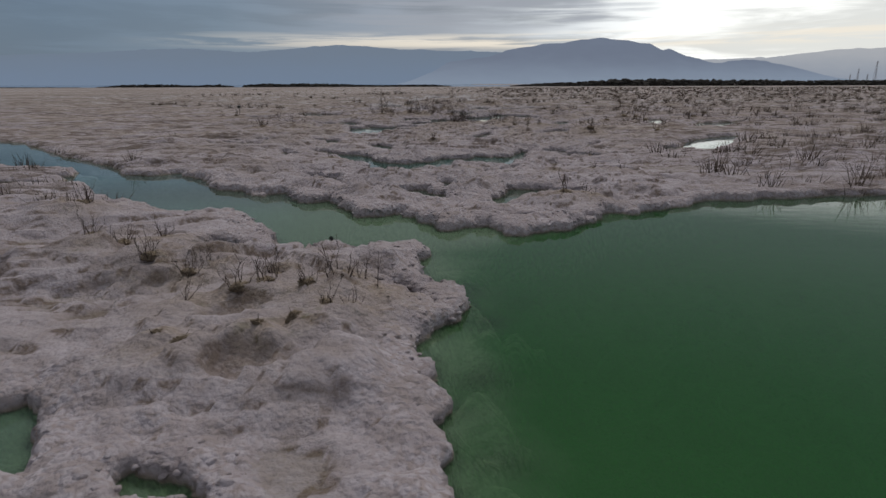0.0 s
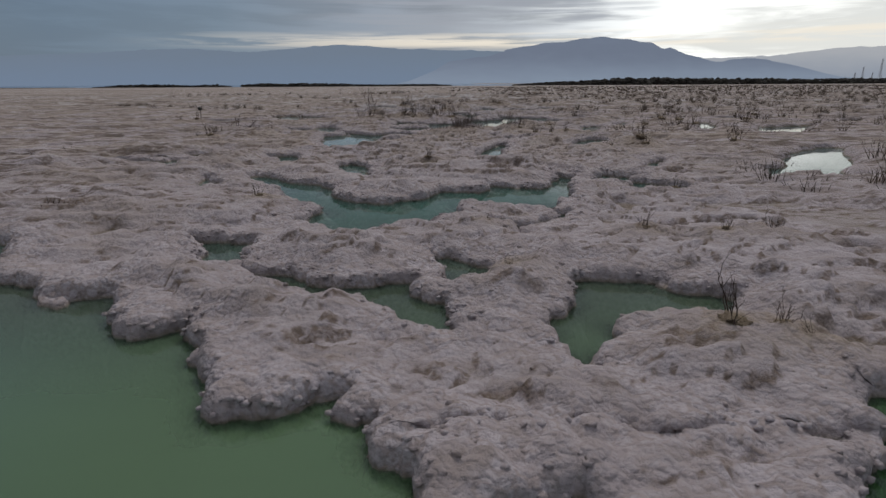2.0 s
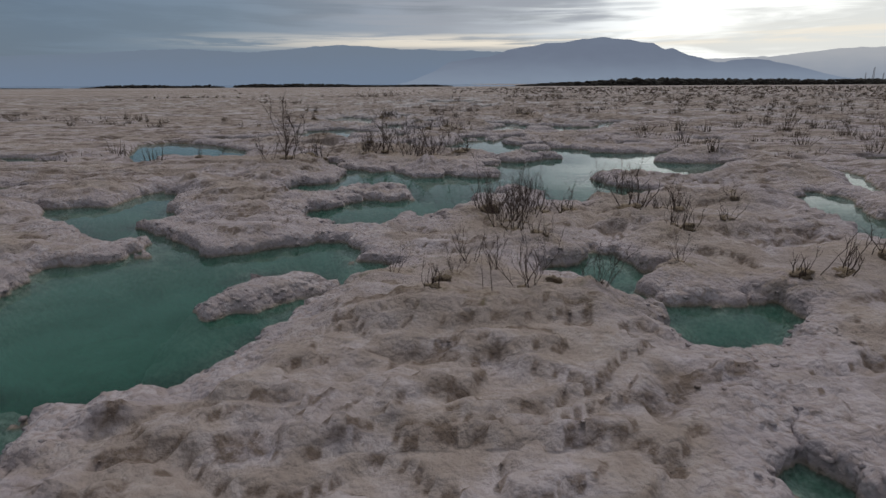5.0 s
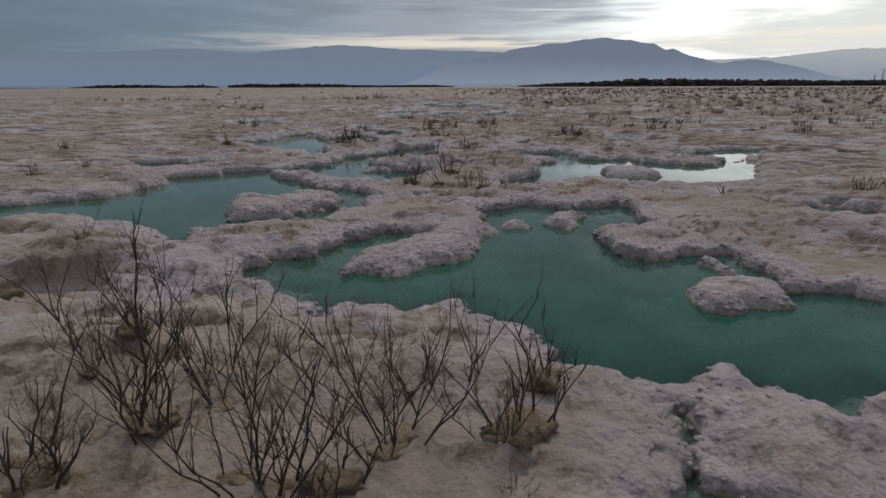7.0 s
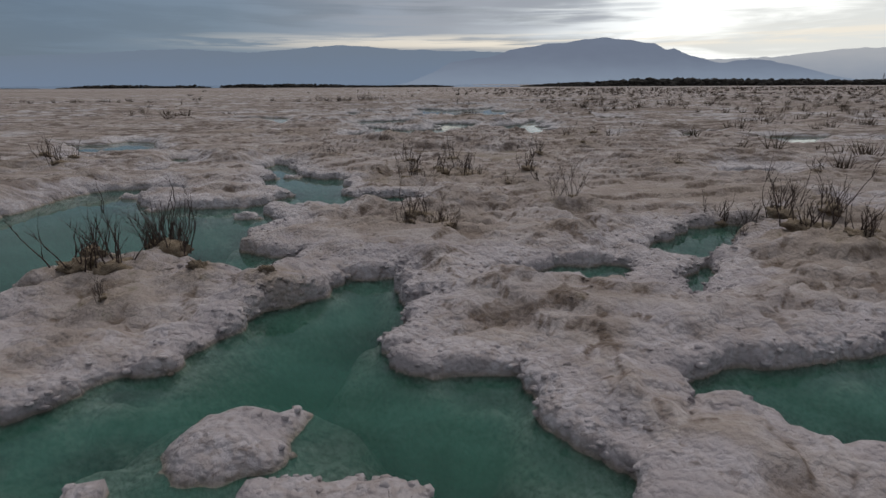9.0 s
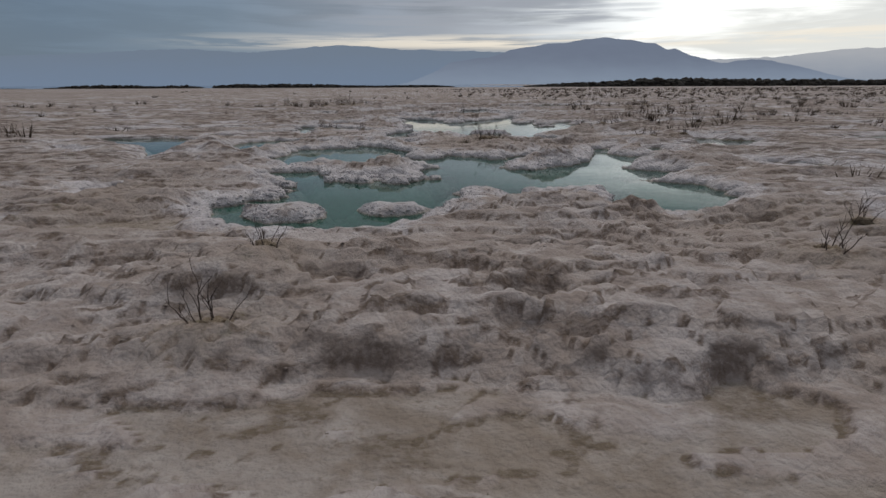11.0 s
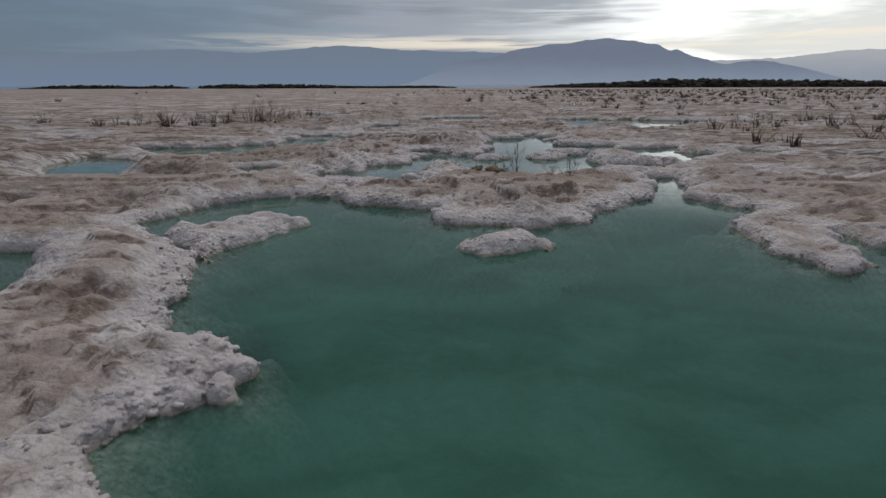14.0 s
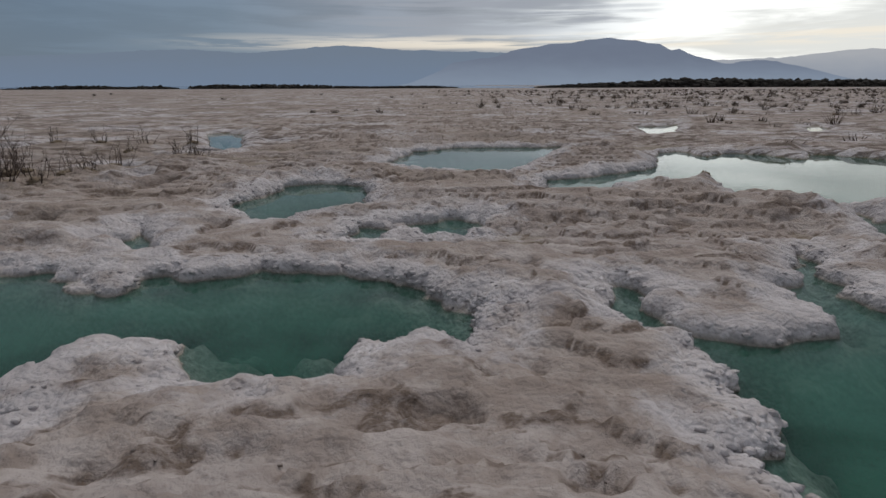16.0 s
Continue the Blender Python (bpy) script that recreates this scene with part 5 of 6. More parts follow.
shrubs("d", (-1.23, 53.77, 0.36), (4.38, 54.76, 0.45), (-1.24, 54.9, 0.27), (3.33, 55.29, 0.41), (4.31, 56.31, 0.3), (5.37, 66.32, 0.39), (5.82, 66.62, 0.35), (6.79, 66.94, 0.31), (5.96, 69.19, 0.18), (4.52, 69.44, 0.25), (6.55, 69.47, 0.19), (4.57, 69.52, 0.24), (-2.68, 69.85, 0.18), (-3.27, 70.06, 0.3), (-3.57, 70.07, 0.25), (-3.86, 70.08, 0.28))
shrubs("d", (5.49, 70.15, 0.45), (5.11, 70.16, 0.35), (-2.67, 70.5, 0.21), (-3.47, 70.52, 0.28), (-3.94, 70.54, 0.25), (-3.03, 70.63, 0.25), (5.6, 70.83, 0.49), (0.9, 78.56, 0.31), (2.24, 78.66, 0.14), (-17.28, 82.33, 0.5), (-18.43, 82.4, 0.5), (9.81, 87.4, 0.29), (6.56, 87.5, 0.26), (11.77, 87.73, 0.5), (8.9, 87.97, 0.5), (9.62, 88.19, 0.38), (13.14, 88.92, 0.5), (10.16, 89.18, 0.5), (-10.94, 89.73, 0.41), (-8.84, 91.35, 0.4), (-8.01, 91.6, 0.48), (-8.31, 91.61, 0.5), (-8.6, 91.62, 0.5), (-8.9, 91.63, 0.5))
shrubs("d", (-7.97, 91.79, 0.5), (-8.52, 91.81, 0.5), (-6.18, 91.84, 0.49), (-7.91, 91.9, 0.43), (-7.07, 92.25, 0.5), (-5.96, 92.25, 0.44), (-6.96, 92.41, 0.5), (-5.75, 92.47, 0.38), (-6.81, 92.59, 0.38), (-5.57, 92.93, 0.46), (-11.13, 93.36, 0.5), (-6.39, 93.56, 0.36), (-6.28, 93.71, 0.31), (-6.43, 94.96, 0.33), (-5.48, 95.12, 0.5), (-5.23, 95.45, 0.44), (-5.45, 95.72, 0.37), (3.08, 96.6, 0.13), (-6.21, 97.5, 0.48), (-7.39, 97.62, 0.5), (-8.58, 97.75, 0.5), (-9.77, 97.87, 0.5), (17.17, 109.68, 0.5), (18.26, 109.92, 0.5))
shrubs("d", (17.66, 109.97, 0.37), (7.12, 114.81, 0.5), (7.78, 116.92, 0.5), (7, 116.98, 0.5), (10.84, 119.12, 0.49), (22.55, 136.24, 0.5), (23.83, 141.22, 0.5))
shrubs("l", (-1.93, 3.92, 0.25), (2.2, 8.17, 0.16), (3.88, 36.47, 0.33), (0.88, 37.43, 0.28), (0.01, 37.72, 0.41), (1.4, 47.37, 0.38))
shrubs("b", (0.55, 21.84, 0.42), (1.07, 21.89, 0.36), (0.41, 22.42, 0.33), (0.23, 22.73, 0.36), (0.09, 22.32, 0.24), (-0.4, 22.49, 0.26), (2.02, 22.84, 0.26), (2.36, 25.88, 0.62))
shrubs("d", (-0.06, 21.74, 0.2), (1.03, 66.31, 0.22), (1.12, 65.3, 0.34), (1.3, 65.3, 0.46), (1.42, 65.36, 0.4), (0.72, 65.26, 0.2), (1.62, 65.28, 0.36), (2.65, 24.5, 0.3), (3.0, 24.11, 0.24))
shrubs("s", (-0.54, 4.15, 0.35), (0.26, 21.7, 0.24), (0.32, 21.66, 0.3))
shrubs("t", (1.26, 65.86, 0.1), (0.0, 22.0, 0.12), (0.8, 22.1, 0.1))
shrubs("b", (0.61, 24.06, 0.46), (0.7, 24.34, 0.66), (0.85, 24.34, 0.57), (0.96, 24.59, 0.56), (0.6, 24.6, 0.61), (1.07, 24.88, 0.49), (0.83, 24.88, 0.59), (0.46, 24.97, 0.35), (2.15, 26.09, 0.49), (-2.9, 29.08, 1.13), (-3.25, 29.09, 0.59), (-0.64, 30.68, 0.83), (-1.52, 30.68, 0.46), (-0.77, 30.74, 0.78), (-0.2, 30.92, 0.71), (0.25, 30.96, 0.46), (-0.15, 31.03, 0.79), (-1.28, 31.06, 0.87), (-1.46, 31.19, 0.42), (-1.04, 31.29, 0.78), (-0.15, 31.39, 0.45))
shrubs("b", (-1.78, 31.46, 0.46), (1.57, 46.48, 0.51), (1.39, 46.49, 0.35), (5.9, 70.28, 0.51), (6.18, 71.07, 0.54), (1.49, 77.99, 0.33), (1.81, 78.27, 0.4), (1.09, 78.56, 0.48), (-9.9, 89.32, 0.68), (-6.51, 91.26, 0.93), (-6.79, 91.27, 0.87), (-7.02, 91.28, 0.7), (-6.38, 91.54, 0.77))


# ---- ground: one sheet, fine along the way and coarser to the sides and far off ----
def graded(first, fine_to, step, growth, last):
    out = [first]
    while out[-1] < last:
        grow = max(0.0, out[-1] - fine_to) * growth
        out.append(out[-1] + step + grow)
    return out


side = graded(0.0, 2.4, 0.034, 0.028, 55.0) + [80, 120, 200, 350, 700, 1500, 2500]
xs = np.array([-v for v in side[:0:-1]] + side)
ys = np.array([-40, -20, -12, -8, -5] + graded(-3.0, 97.0, 0.045, 0.026, 360.0) + [362, 366, 370, 375, 382, 390, 400, 420, 470, 600, 900, 1500, 3000])
gx, gy = np.meshgrid(xs, ys)
wx, wy = ragged(gx, gy)
boxes = [(min(p[0] for p in o), max(p[0] for p in o), min(p[1] for p in o), max(p[1] for p in o)) for o in POOLS]


def shore_of(k):
    """The pieces of a pool's outline that are shore: those not drowned inside another pool."""
    pieces = []
    for (x1, y1), (x2, y2) in zip(POOLS[k], POOLS[k][1:] + POOLS[k][:1]):
        n = max(1, math.ceil(math.hypot(x2 - x1, y2 - y1) / 0.6)) if min(abs(x1), abs(x2)) < 6 else 1
        pieces += [(x1 + (x2 - x1) * i / n, y1 + (y2 - y1) * i / n, x1 + (x2 - x1) * (i + 1) / n, y1 + (y2 - y1) * (i + 1) / n) for i in range(n)]
    pieces = np.array(pieces)
    mx, my = (pieces[:, 0] + pieces[:, 2]) / 2, (pieces[:, 1] + pieces[:, 3]) / 2
    keep = np.ones(len(pieces), bool)
    a = boxes[k]
    for j, b in enumerate(boxes):
        if j != k and a[0] < b[1] and b[0] < a[1] and a[2] < b[3] and b[2] < a[3]:
            keep &= outline_distance(POOLS[j], mx, my) > -0.03
    return pieces[keep]


dist, drowned_in = np.full(gx.shape, 1.3), np.zeros(gx.shape, bool)
for k, outline in enumerate(POOLS):
    x0, x1, y0, y1 = boxes[k]
    i0, i1 = np.searchsorted(ys, (y0 - 1.4, y1 + 1.4))
    j0, j1 = np.searchsorted(xs, (x0 - 1.4, x1 + 1.4))
    vx, vy = wx[i0:i1, j0:j1], wy[i0:i1, j0:j1]
    best = np.full(vx.shape, 1.69)
    for ax, ay, bx, by in shore_of(k):
        # only the neighbourhood of the piece matters
        r0, r1 = np.searchsorted(ys[i0:i1], (min(ay, by) - 1.4, max(ay, by) + 1.4))
        c0, c1 = np.searchsorted(xs[j0:j1], (min(ax, bx) - 1.4, max(ax, bx) + 1.4))
        dx, dy, ox, oy = bx - ax, by - ay, vx[r0:r1, c0:c1] - ax, vy[r0:r1, c0:c1] - ay
        f = np.clip((ox * dx + oy * dy) / (dx * dx + dy * dy + 1e-12), 0, 1)
        best[r0:r1, c0:c1] = np.minimum(best[r0:r1, c0:c1], (ox - f * dx) ** 2 + (oy - f * dy) ** 2)
    dist[i0:i1, j0:j1] = np.minimum(dist[i0:i1, j0:j1], np.sqrt(best))
    inside = np.zeros(vx.shape, bool)
    for (ax, ay), (bx, by) in zip(outline, outline[1:] + outline[:1]):
        if ay != by:
            inside ^= ((ay > vy) != (by > vy)) & (vx < (bx - ax) * (vy - ay) / (by - ay) + ax)
    drowned_in[i0:i1, j0:j1] |= inside
dist = np.where(drowned_in, -dist, dist)
rim_cells = np.clip(cells(gx / 0.34, gy / 0.27, 8), 0, 1)
dist = dist + 0.13 * (0.40 - rim_cells) * smooth(np.abs(dist), 0.5, 0.15) * smooth(np.abs(gx), 14.0, 7.0)
# small nameless puddles strewn over the open flat
strewn = cells(gx / 3.6, gy / 2.4, 15) + 0.25 * fbm(gx / 0.8, gy / 0.5, 3, 16)
some = value_noise(gx / 7.0, gy / 6.0, 18)
puddle = (strewn - 0.10 - 0.20 * np.clip(some, -1, 0.6)) * 1.6
away = smooth(np.abs(gx), 3.0, 7.0) + smooth(gy, 96, 104)
dist = np.where(away > 0.4, np.minimum(dist, np.maximum(puddle, -0.10)), dist)
lift, soil = np.zeros(gx.shape), np.zeros(gx.shape)
for kind, sx, sy, sh in SHRUBS:
    reach = 0.30 + 0.55 * sh
    i0, i1 = np.searchsorted(ys, (sy - 2.2 * reach, sy + 2.2 * reach))
    j0, j1 = np.searchsorted(xs, (sx - 2.2 * reach, sx + 2.2 * reach))
    if i1 <= i0 or j1 <= j0:
        continue
    r2 = ((gx[i0:i1, j0:j1] - sx) ** 2 + (gy[i0:i1, j0:j1] - sy) ** 2) / reach**2
    bump_up = np.exp(-1.6 * r2)
    lift[i0:i1, j0:j1] = np.maximum(lift[i0:i1, j0:j1], 0.085 * bump_up)
    soil[i0:i1, j0:j1] = np.maximum(soil[i0:i1, j0:j1], bump_up)
soil = np.maximum(soil, 0.50 * smooth(fbm(gx / 4.0, gy / 3.0, 3, 25), 0.10, 0.5) * smooth(dist, 0.25, 0.9))
gz, scarp = relief(gx, gy, dist, lift)
# seaward the flat slips under the water
gz = np.where(gy > 366, gz - smooth(gy, 366, 400) * smooth(gx, 90, 20) * 1.2, gz)
# the lips of the rims hang out over the brine
slope_y, slope_x = np.gradient(dist, ys, xs)
steep = np.maximum(np.hypot(slope_x, slope_y), 0.5)
lip = 0.045 * smooth(gz, 0.015, 0.075) * np.exp(-((dist / 0.16) ** 2)) * smooth(np.abs(gx), 14.0, 6.0)
gx, gy = gx - lip * slope_x / steep, gy - lip * slope_y / steep
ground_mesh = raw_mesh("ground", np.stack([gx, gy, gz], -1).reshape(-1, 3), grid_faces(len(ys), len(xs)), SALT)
float_attribute(ground_mesh, "shore", dist)
float_attribute(ground_mesh, "soil", soil)
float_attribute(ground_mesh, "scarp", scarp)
ground = tags(new("ground", ground_mesh), "lilac-grey and tan salt crust flat with ragged pool rims", "ground", kind="structure")


def ground_at(x, y):
    i, j = min(len(ys) - 1, np.searchsorted(ys, y)), min(len(xs) - 1, np.searchsorted(xs, x))
    return float(gz[i, j])


# the brine: one level sheet that knows how deep the bed lies below it, for its murk
across, along = np.flatnonzero(np.abs(xs) < 6.0)[::2], np.flatnonzero((ys > -3.5) & (ys < 97.0))[::2]
reach_x = np.concatenate([[-4500, -1500, -400, -100, -20], xs[across], [20, 100, 400, 1500, 4500]])
reach_y = np.concatenate([[-60, -20], ys[along], [120, 250, 600, 1500, 4600]])
below = np.full((len(reach_y), len(reach_x)), 0.22)
below[2:-5, 5:-5] = np.clip(-gz[np.ix_(along, across)], 0, 2)
qx, qy = np.meshgrid(reach_x, reach_y)
water_mesh = raw_mesh("water", np.stack([qx, qy, qx * 0], -1).reshape(-1, 3), grid_faces(len(reach_y), len(reach_x)), BRINE)
float_attribute(water_mesh, "depth", below)
water = new("water", water_mesh)
tags(water, "still green and teal brine filling the pools", "water", kind="structure")

# ---- salt islands standing free in the pools ----
ISLE_SPOTS = []
for outline in ISLES:
    px, py = [p[0] for p in outline], [p[1] for p in outline]
    ux = np.arange(min(px) - 0.65, max(px) + 0.65, 0.034)
    uy = np.arange(min(py) - 0.65, max(py) + 0.65, 0.034)
    mx, my = np.meshgrid(ux, uy)
    ax, ay = ragged(mx, my)
    d = 0.045 - outline_distance(outline, ax, ay) + 0.05 * (0.45 - np.clip(cells(mx / 0.20, my / 0.17, 7), 0, 1))
    size = math.sqrt(max(0.02, (max(px) - min(px)) * (max(py) - min(py))))
    crown = 0.005 + 0.06 * smooth(d, 0.0, 0.30 * min(size, 1.2))
    mz, torn_at = relief(mx, my, d, crown, min(0.16, 0.05 + 0.085 * size))
    keep = d > -0.48
    faces = grid_faces(len(uy), len(ux))
    faces = faces[keep.ravel()[faces].all(1)]
    used = np.unique(faces)
    index = np.zeros(mx.size, np.int64)
    index[used] = np.arange(len(used))
    cx, cy = sum(px) / len(px), sum(py) / len(py)
    me = raw_mesh("salt_island", np.stack([mx - cx, my - cy, mz], -1).reshape(-1, 3)[used], index[faces], SALT)
    float_attribute(me, "shore", np.abs(d).ravel()[used] * 0.6)
    float_attribute(me, "soil", np.zeros(len(used)))
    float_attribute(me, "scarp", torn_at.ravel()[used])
    ISLE_SPOTS.append(np.stack([mx, my, mz, d, d * 0, torn_at], -1).reshape(-1, 6)[used])
    ob = new("salt_island", me)
    ob.location = (cx, cy, 0)
    tags(ob, "whitish lumpy salt island standing in the brine" if size < 1.2 else "broad whitish and tan salt island with lobed rim", "salt island", "salt islands in the pools")


# ---- salt nodules: curds grown along the rims, brown crumbs below the scarps ----
def nodules(curds, crumbs):
    """Small knobs half sunk in the crust, thick along the rims and under broken plates."""
    rnd = np.random.RandomState(41)
    bm = bmesh.new()
    bmesh.ops.create_icosphere(bm, subdivisions=1, radius=1.0)
    ball = np.array([v.co[:] for v in bm.verts])
    tri = np.array([[v.index for v in f.verts] for f in bm.faces])
    bm.free()
    spots = [np.stack([gx.ravel(), gy.ravel(), gz.ravel(), dist.ravel(), soil.ravel(), scarp.ravel()], -1)] + ISLE_SPOTS
    spots = np.concatenate(spots)
    spots = spots[(np.abs(spots[:, 0]) < 4.6) & (spots[:, 1] > 1.5) & (spots[:, 1] < 93) & (spots[:, 2] > 0.005)]
    thick = 0.15 + 0.85 * smooth(value_noise(spots[:, 0] / 0.8, spots[:, 1] / 0.7, 69), -0.5, 0.3)
    rim = np.exp(-((spots[:, 3] - 0.06) / 0.11) ** 2) * thick * (0.4 + 0.6 * smooth(spots[:, 1], 30, 60))
    rim = np.where(np.abs(spots[:, 0]) < 3, rim, 0.4 * rim)
    torn = spots[:, 5] ** 2 * thick * (np.abs(spots[:, 0]) < 3)
    pick_a = rnd.choice(len(spots), curds, replace=False, p=rim / rim.sum())
    pick_b = rnd.choice(len(spots), crumbs, replace=False, p=torn / torn.sum())
    r = np.concatenate([0.014 + 0.015 * rnd.uniform(0, 1, curds), 0.006 + 0.009 * rnd.uniform(0, 1, crumbs) ** 2])
    at = spots[np.concatenate([pick_a, pick_b])]
    at[:curds, 5] = 0
    at[curds:, 5] *= 0.4
    n = len(at)
    shape = ball[None] * rnd.uniform(0.75, 1.25, (n, len(ball), 1)) * np.stack([r * rnd.uniform(0.9, 1.5, n), r * rnd.uniform(0.9, 1.3, n), r * 0.62], -1)[:, None]
    verts = shape + at[:, None, :3] + np.stack([rnd.uniform(-0.01, 0.01, n), rnd.uniform(-0.01, 0.01, n), r * -0.44], -1)[:, None]
    faces = tri[None] + (np.arange(n) * len(ball))[:, None, None]
    me = raw_mesh("salt_nodules", verts.reshape(-1, 3), faces.reshape(-1, 3), SALT)
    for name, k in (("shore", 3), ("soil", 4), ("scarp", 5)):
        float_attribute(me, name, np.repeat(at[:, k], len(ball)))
    return tags(new("salt_nodules", me), "whitish salt curds on the rims and tan crumbs on the crust", "salt nodules", kind="stuff")


nodules(17000, 3000)


# ---- dead shrubs ----
def part(name, me, parent, label=""):
    ob = new(name, me)
    ob.parent = parent
    if label:
        ob["label"] = label
    return ob


def tube(points, radii, verts, faces, sides=5):
    """Adds a tapered tube along the points."""
    base = len(verts)
    for k, (p, r) in enumerate(zip(points, radii)):
        a = points[min(k + 1, len(points) - 1)] - points[max(k - 1, 0)]
        a.normalize()
        u = a.cross(Vector((0.31, 0.95, 0.05))).normalized()
        v = a.cross(u)
        for s in range(sides):
            w = 2 * math.pi * s / sides
            verts.append(p + r * (math.cos(w) * u + math.sin(w) * v))
    for k in range(len(points) - 1):
        for s in range(sides):
            t = (s + 1) % sides
            faces.append((base + k * sides + s, base + k * sides + t, base + (k + 1) * sides + t, base + (k + 1) * sides + s))


def limb(rng, start, way, length, radius, bend, verts, faces, level, twigs):
    """One limb with its side twigs."""
    pts, p, w = [start.copy()], start.copy(), way.normalized()
    n = 6 if level == 0 else 4
    for _ in range(n):
        w = (w + Vector((rng.uniform(-bend, bend), rng.uniform(-bend, bend), rng.uniform(-0.3 * bend, 0.6 * bend)))).normalized()
        p = p + w * (length / n)
        pts.append(p.copy())
    tube(pts, [radius * (1 - 0.78 * k / n) for k in range(n + 1)], verts, faces, 4 if level == 0 else 3)
    if level < 2:
        for _ in range(twigs):
            k = rng.randint(1, n - 1)
            out = Vector((rng.uniform(-1, 1), rng.uniform(-1, 1), rng.uniform(0.3, 1.1)))
            d = (pts[k + 1] - pts[k]).normalized() * 0.9 + out.normalized() * 0.75
            limb(rng, pts[k], d, length * rng.uniform(0.28, 0.58), radius * 0.55, bend * 1.1, verts, faces, level + 1, max(0, twigs - 2))


def clump_mesh(rng, spread, high):
    """A ragged heap of soil and dead leaf litter round the roots."""
    bm = bmesh.new()
    bmesh.ops.create_icosphere(bm, subdivisions=3, radius=1.0)
    a, c = rng.uniform(0, 90), rng.uniform(0, 90)
    verts = []
    for v in bm.verts:
        k = 1 + 0.55 * noise.noise(v.co * 1.3 + Vector((a, 0, 0))) + 0.5 * noise.noise(v.co * 3.1 + Vector((0, c, 0))) + 0.4 * noise.noise(v.co * 7.0 + Vector((0, 0, a)))
        verts.append((v.co.x * spread * k, v.co.y * spread * k, v.co.z * high * k))
    faces = [tuple(v.index for v in f.verts) for f in bm.faces]
    bm.free()
    return raw_mesh("root_clump", verts, faces, CLUMP)


LABELS = {
    "d": "leafless brown dead shrub with upright twigs on the salt crust",
    "b": "tall many-branched leafless dead shrub on a tan hummock",
    "l": "dead shrub with leaning bare branches on the salt crust",
    "s": "single thin upright dead stalk on the salt crust",
    "t": "low olive-brown stump of dead plant litter on the crust",
}


def shrub(kind, seed):
    """A dead shrub one metre high: stems and the clump that they grow from."""
    rng = random.Random(seed)
    root = new("dead_shrub" if kind != "t" else "plant_stump")
    tags(root, LABELS[kind], "shrub" if kind != "t" else "stump", "dead shrubs on the flat")
    stems = {"d": rng.randint(5, 8), "b": rng.randint(6, 8), "l": 3, "s": 1, "t": 2}[kind]
    for k in range(stems):
        verts, faces = [], []
        a = rng.uniform(0, 2 * math.pi)
        lean = {"d": 0.44, "b": 0.70, "l": 1.1, "s": 0.08, "t": 0.7}[kind] * rng.uniform(0.3, 1.0)
        if kind == "l":
            a = 0.3 + rng.uniform(-0.6, 0.6)
        foot = Vector((math.cos(a), math.sin(a), 0)) * rng.uniform(0.02, {"d": 0.36, "b": 0.16, "l": 0.1, "s": 0.0, "t": 0.2}[kind])
        foot.z = -0.06
        height = {"d": rng.uniform(0.5, 1.0), "b": rng.uniform(0.55, 1.0), "l": rng.uniform(0.7, 1.1), "s": 1.05, "t": rng.uniform(0.5, 0.9)}[kind]
        if k == 0:
            height = 1.06
        radius = {"d": 0.0155, "b": 0.0076, "l": 0.015, "s": 0.013, "t": 0.05}[kind] * rng.uniform(0.75, 1.2)
        twigs = {"d": 3, "b": 5, "l": 3, "s": 1, "t": 0}[kind]
        limb(rng, foot, Vector((math.cos(a) * lean, math.sin(a) * lean, 1.0)), height, radius, {"s": 0.05, "b": 0.30, "d": 0.27}.get(kind, 0.18), verts, faces, 0, twigs)
        part("stem", raw_mesh("stem", verts, faces, WOOD), root)
    if kind != "s":
        part("root_clump", clump_mesh(rng, {"d": 0.26, "b": 0.11, "l": 0.16, "t": 0.55}[kind], {"d": 0.13, "b": 0.035, "l": 0.055, "t": 0.36}[kind]), root, "olive-brown litter clump")
    return root


MODELS = {k: [shrub(k, 100 * ord(k) + s) for s in range(n)] for k, n in (("d", 7), ("b", 6), ("l", 3), ("s", 1), ("t", 3))}
spare = {k: list(v) for k, v in MODELS.items()}
rng = random.Random(5)


def plant(kind, x, y, h):
    x0, y0 = x, y
    for k in range(80):
        if ground_at(x, y) > 0.05:
            break
        x, y = x0 + 0.014 * k * math.cos(2.4 * k), y0 + 0.014 * k * math.sin(2.4 * k)
    if ground_at(x, y) < 0.03:
        return
    m = Matrix.LocRotScale((x, y, ground_at(x, y) - 0.015), Euler((0, 0, rng.uniform(0, 6.28) if kind != "l" else rng.choice((0.2, 2.9)))), (h, h, h))
    if spare[kind]:
        spare[kind].pop().matrix_basis = m
    else:
        model = rng.choice(MODELS[kind])
        copy_thing(model, m @ Matrix.Diagonal((1 / model.scale.x, 1 / model.scale.y, 1 / model.scale.z, 1)))


for kind, sx, sy, sh in SHRUBS:
    plant(kind, sx, sy, sh)
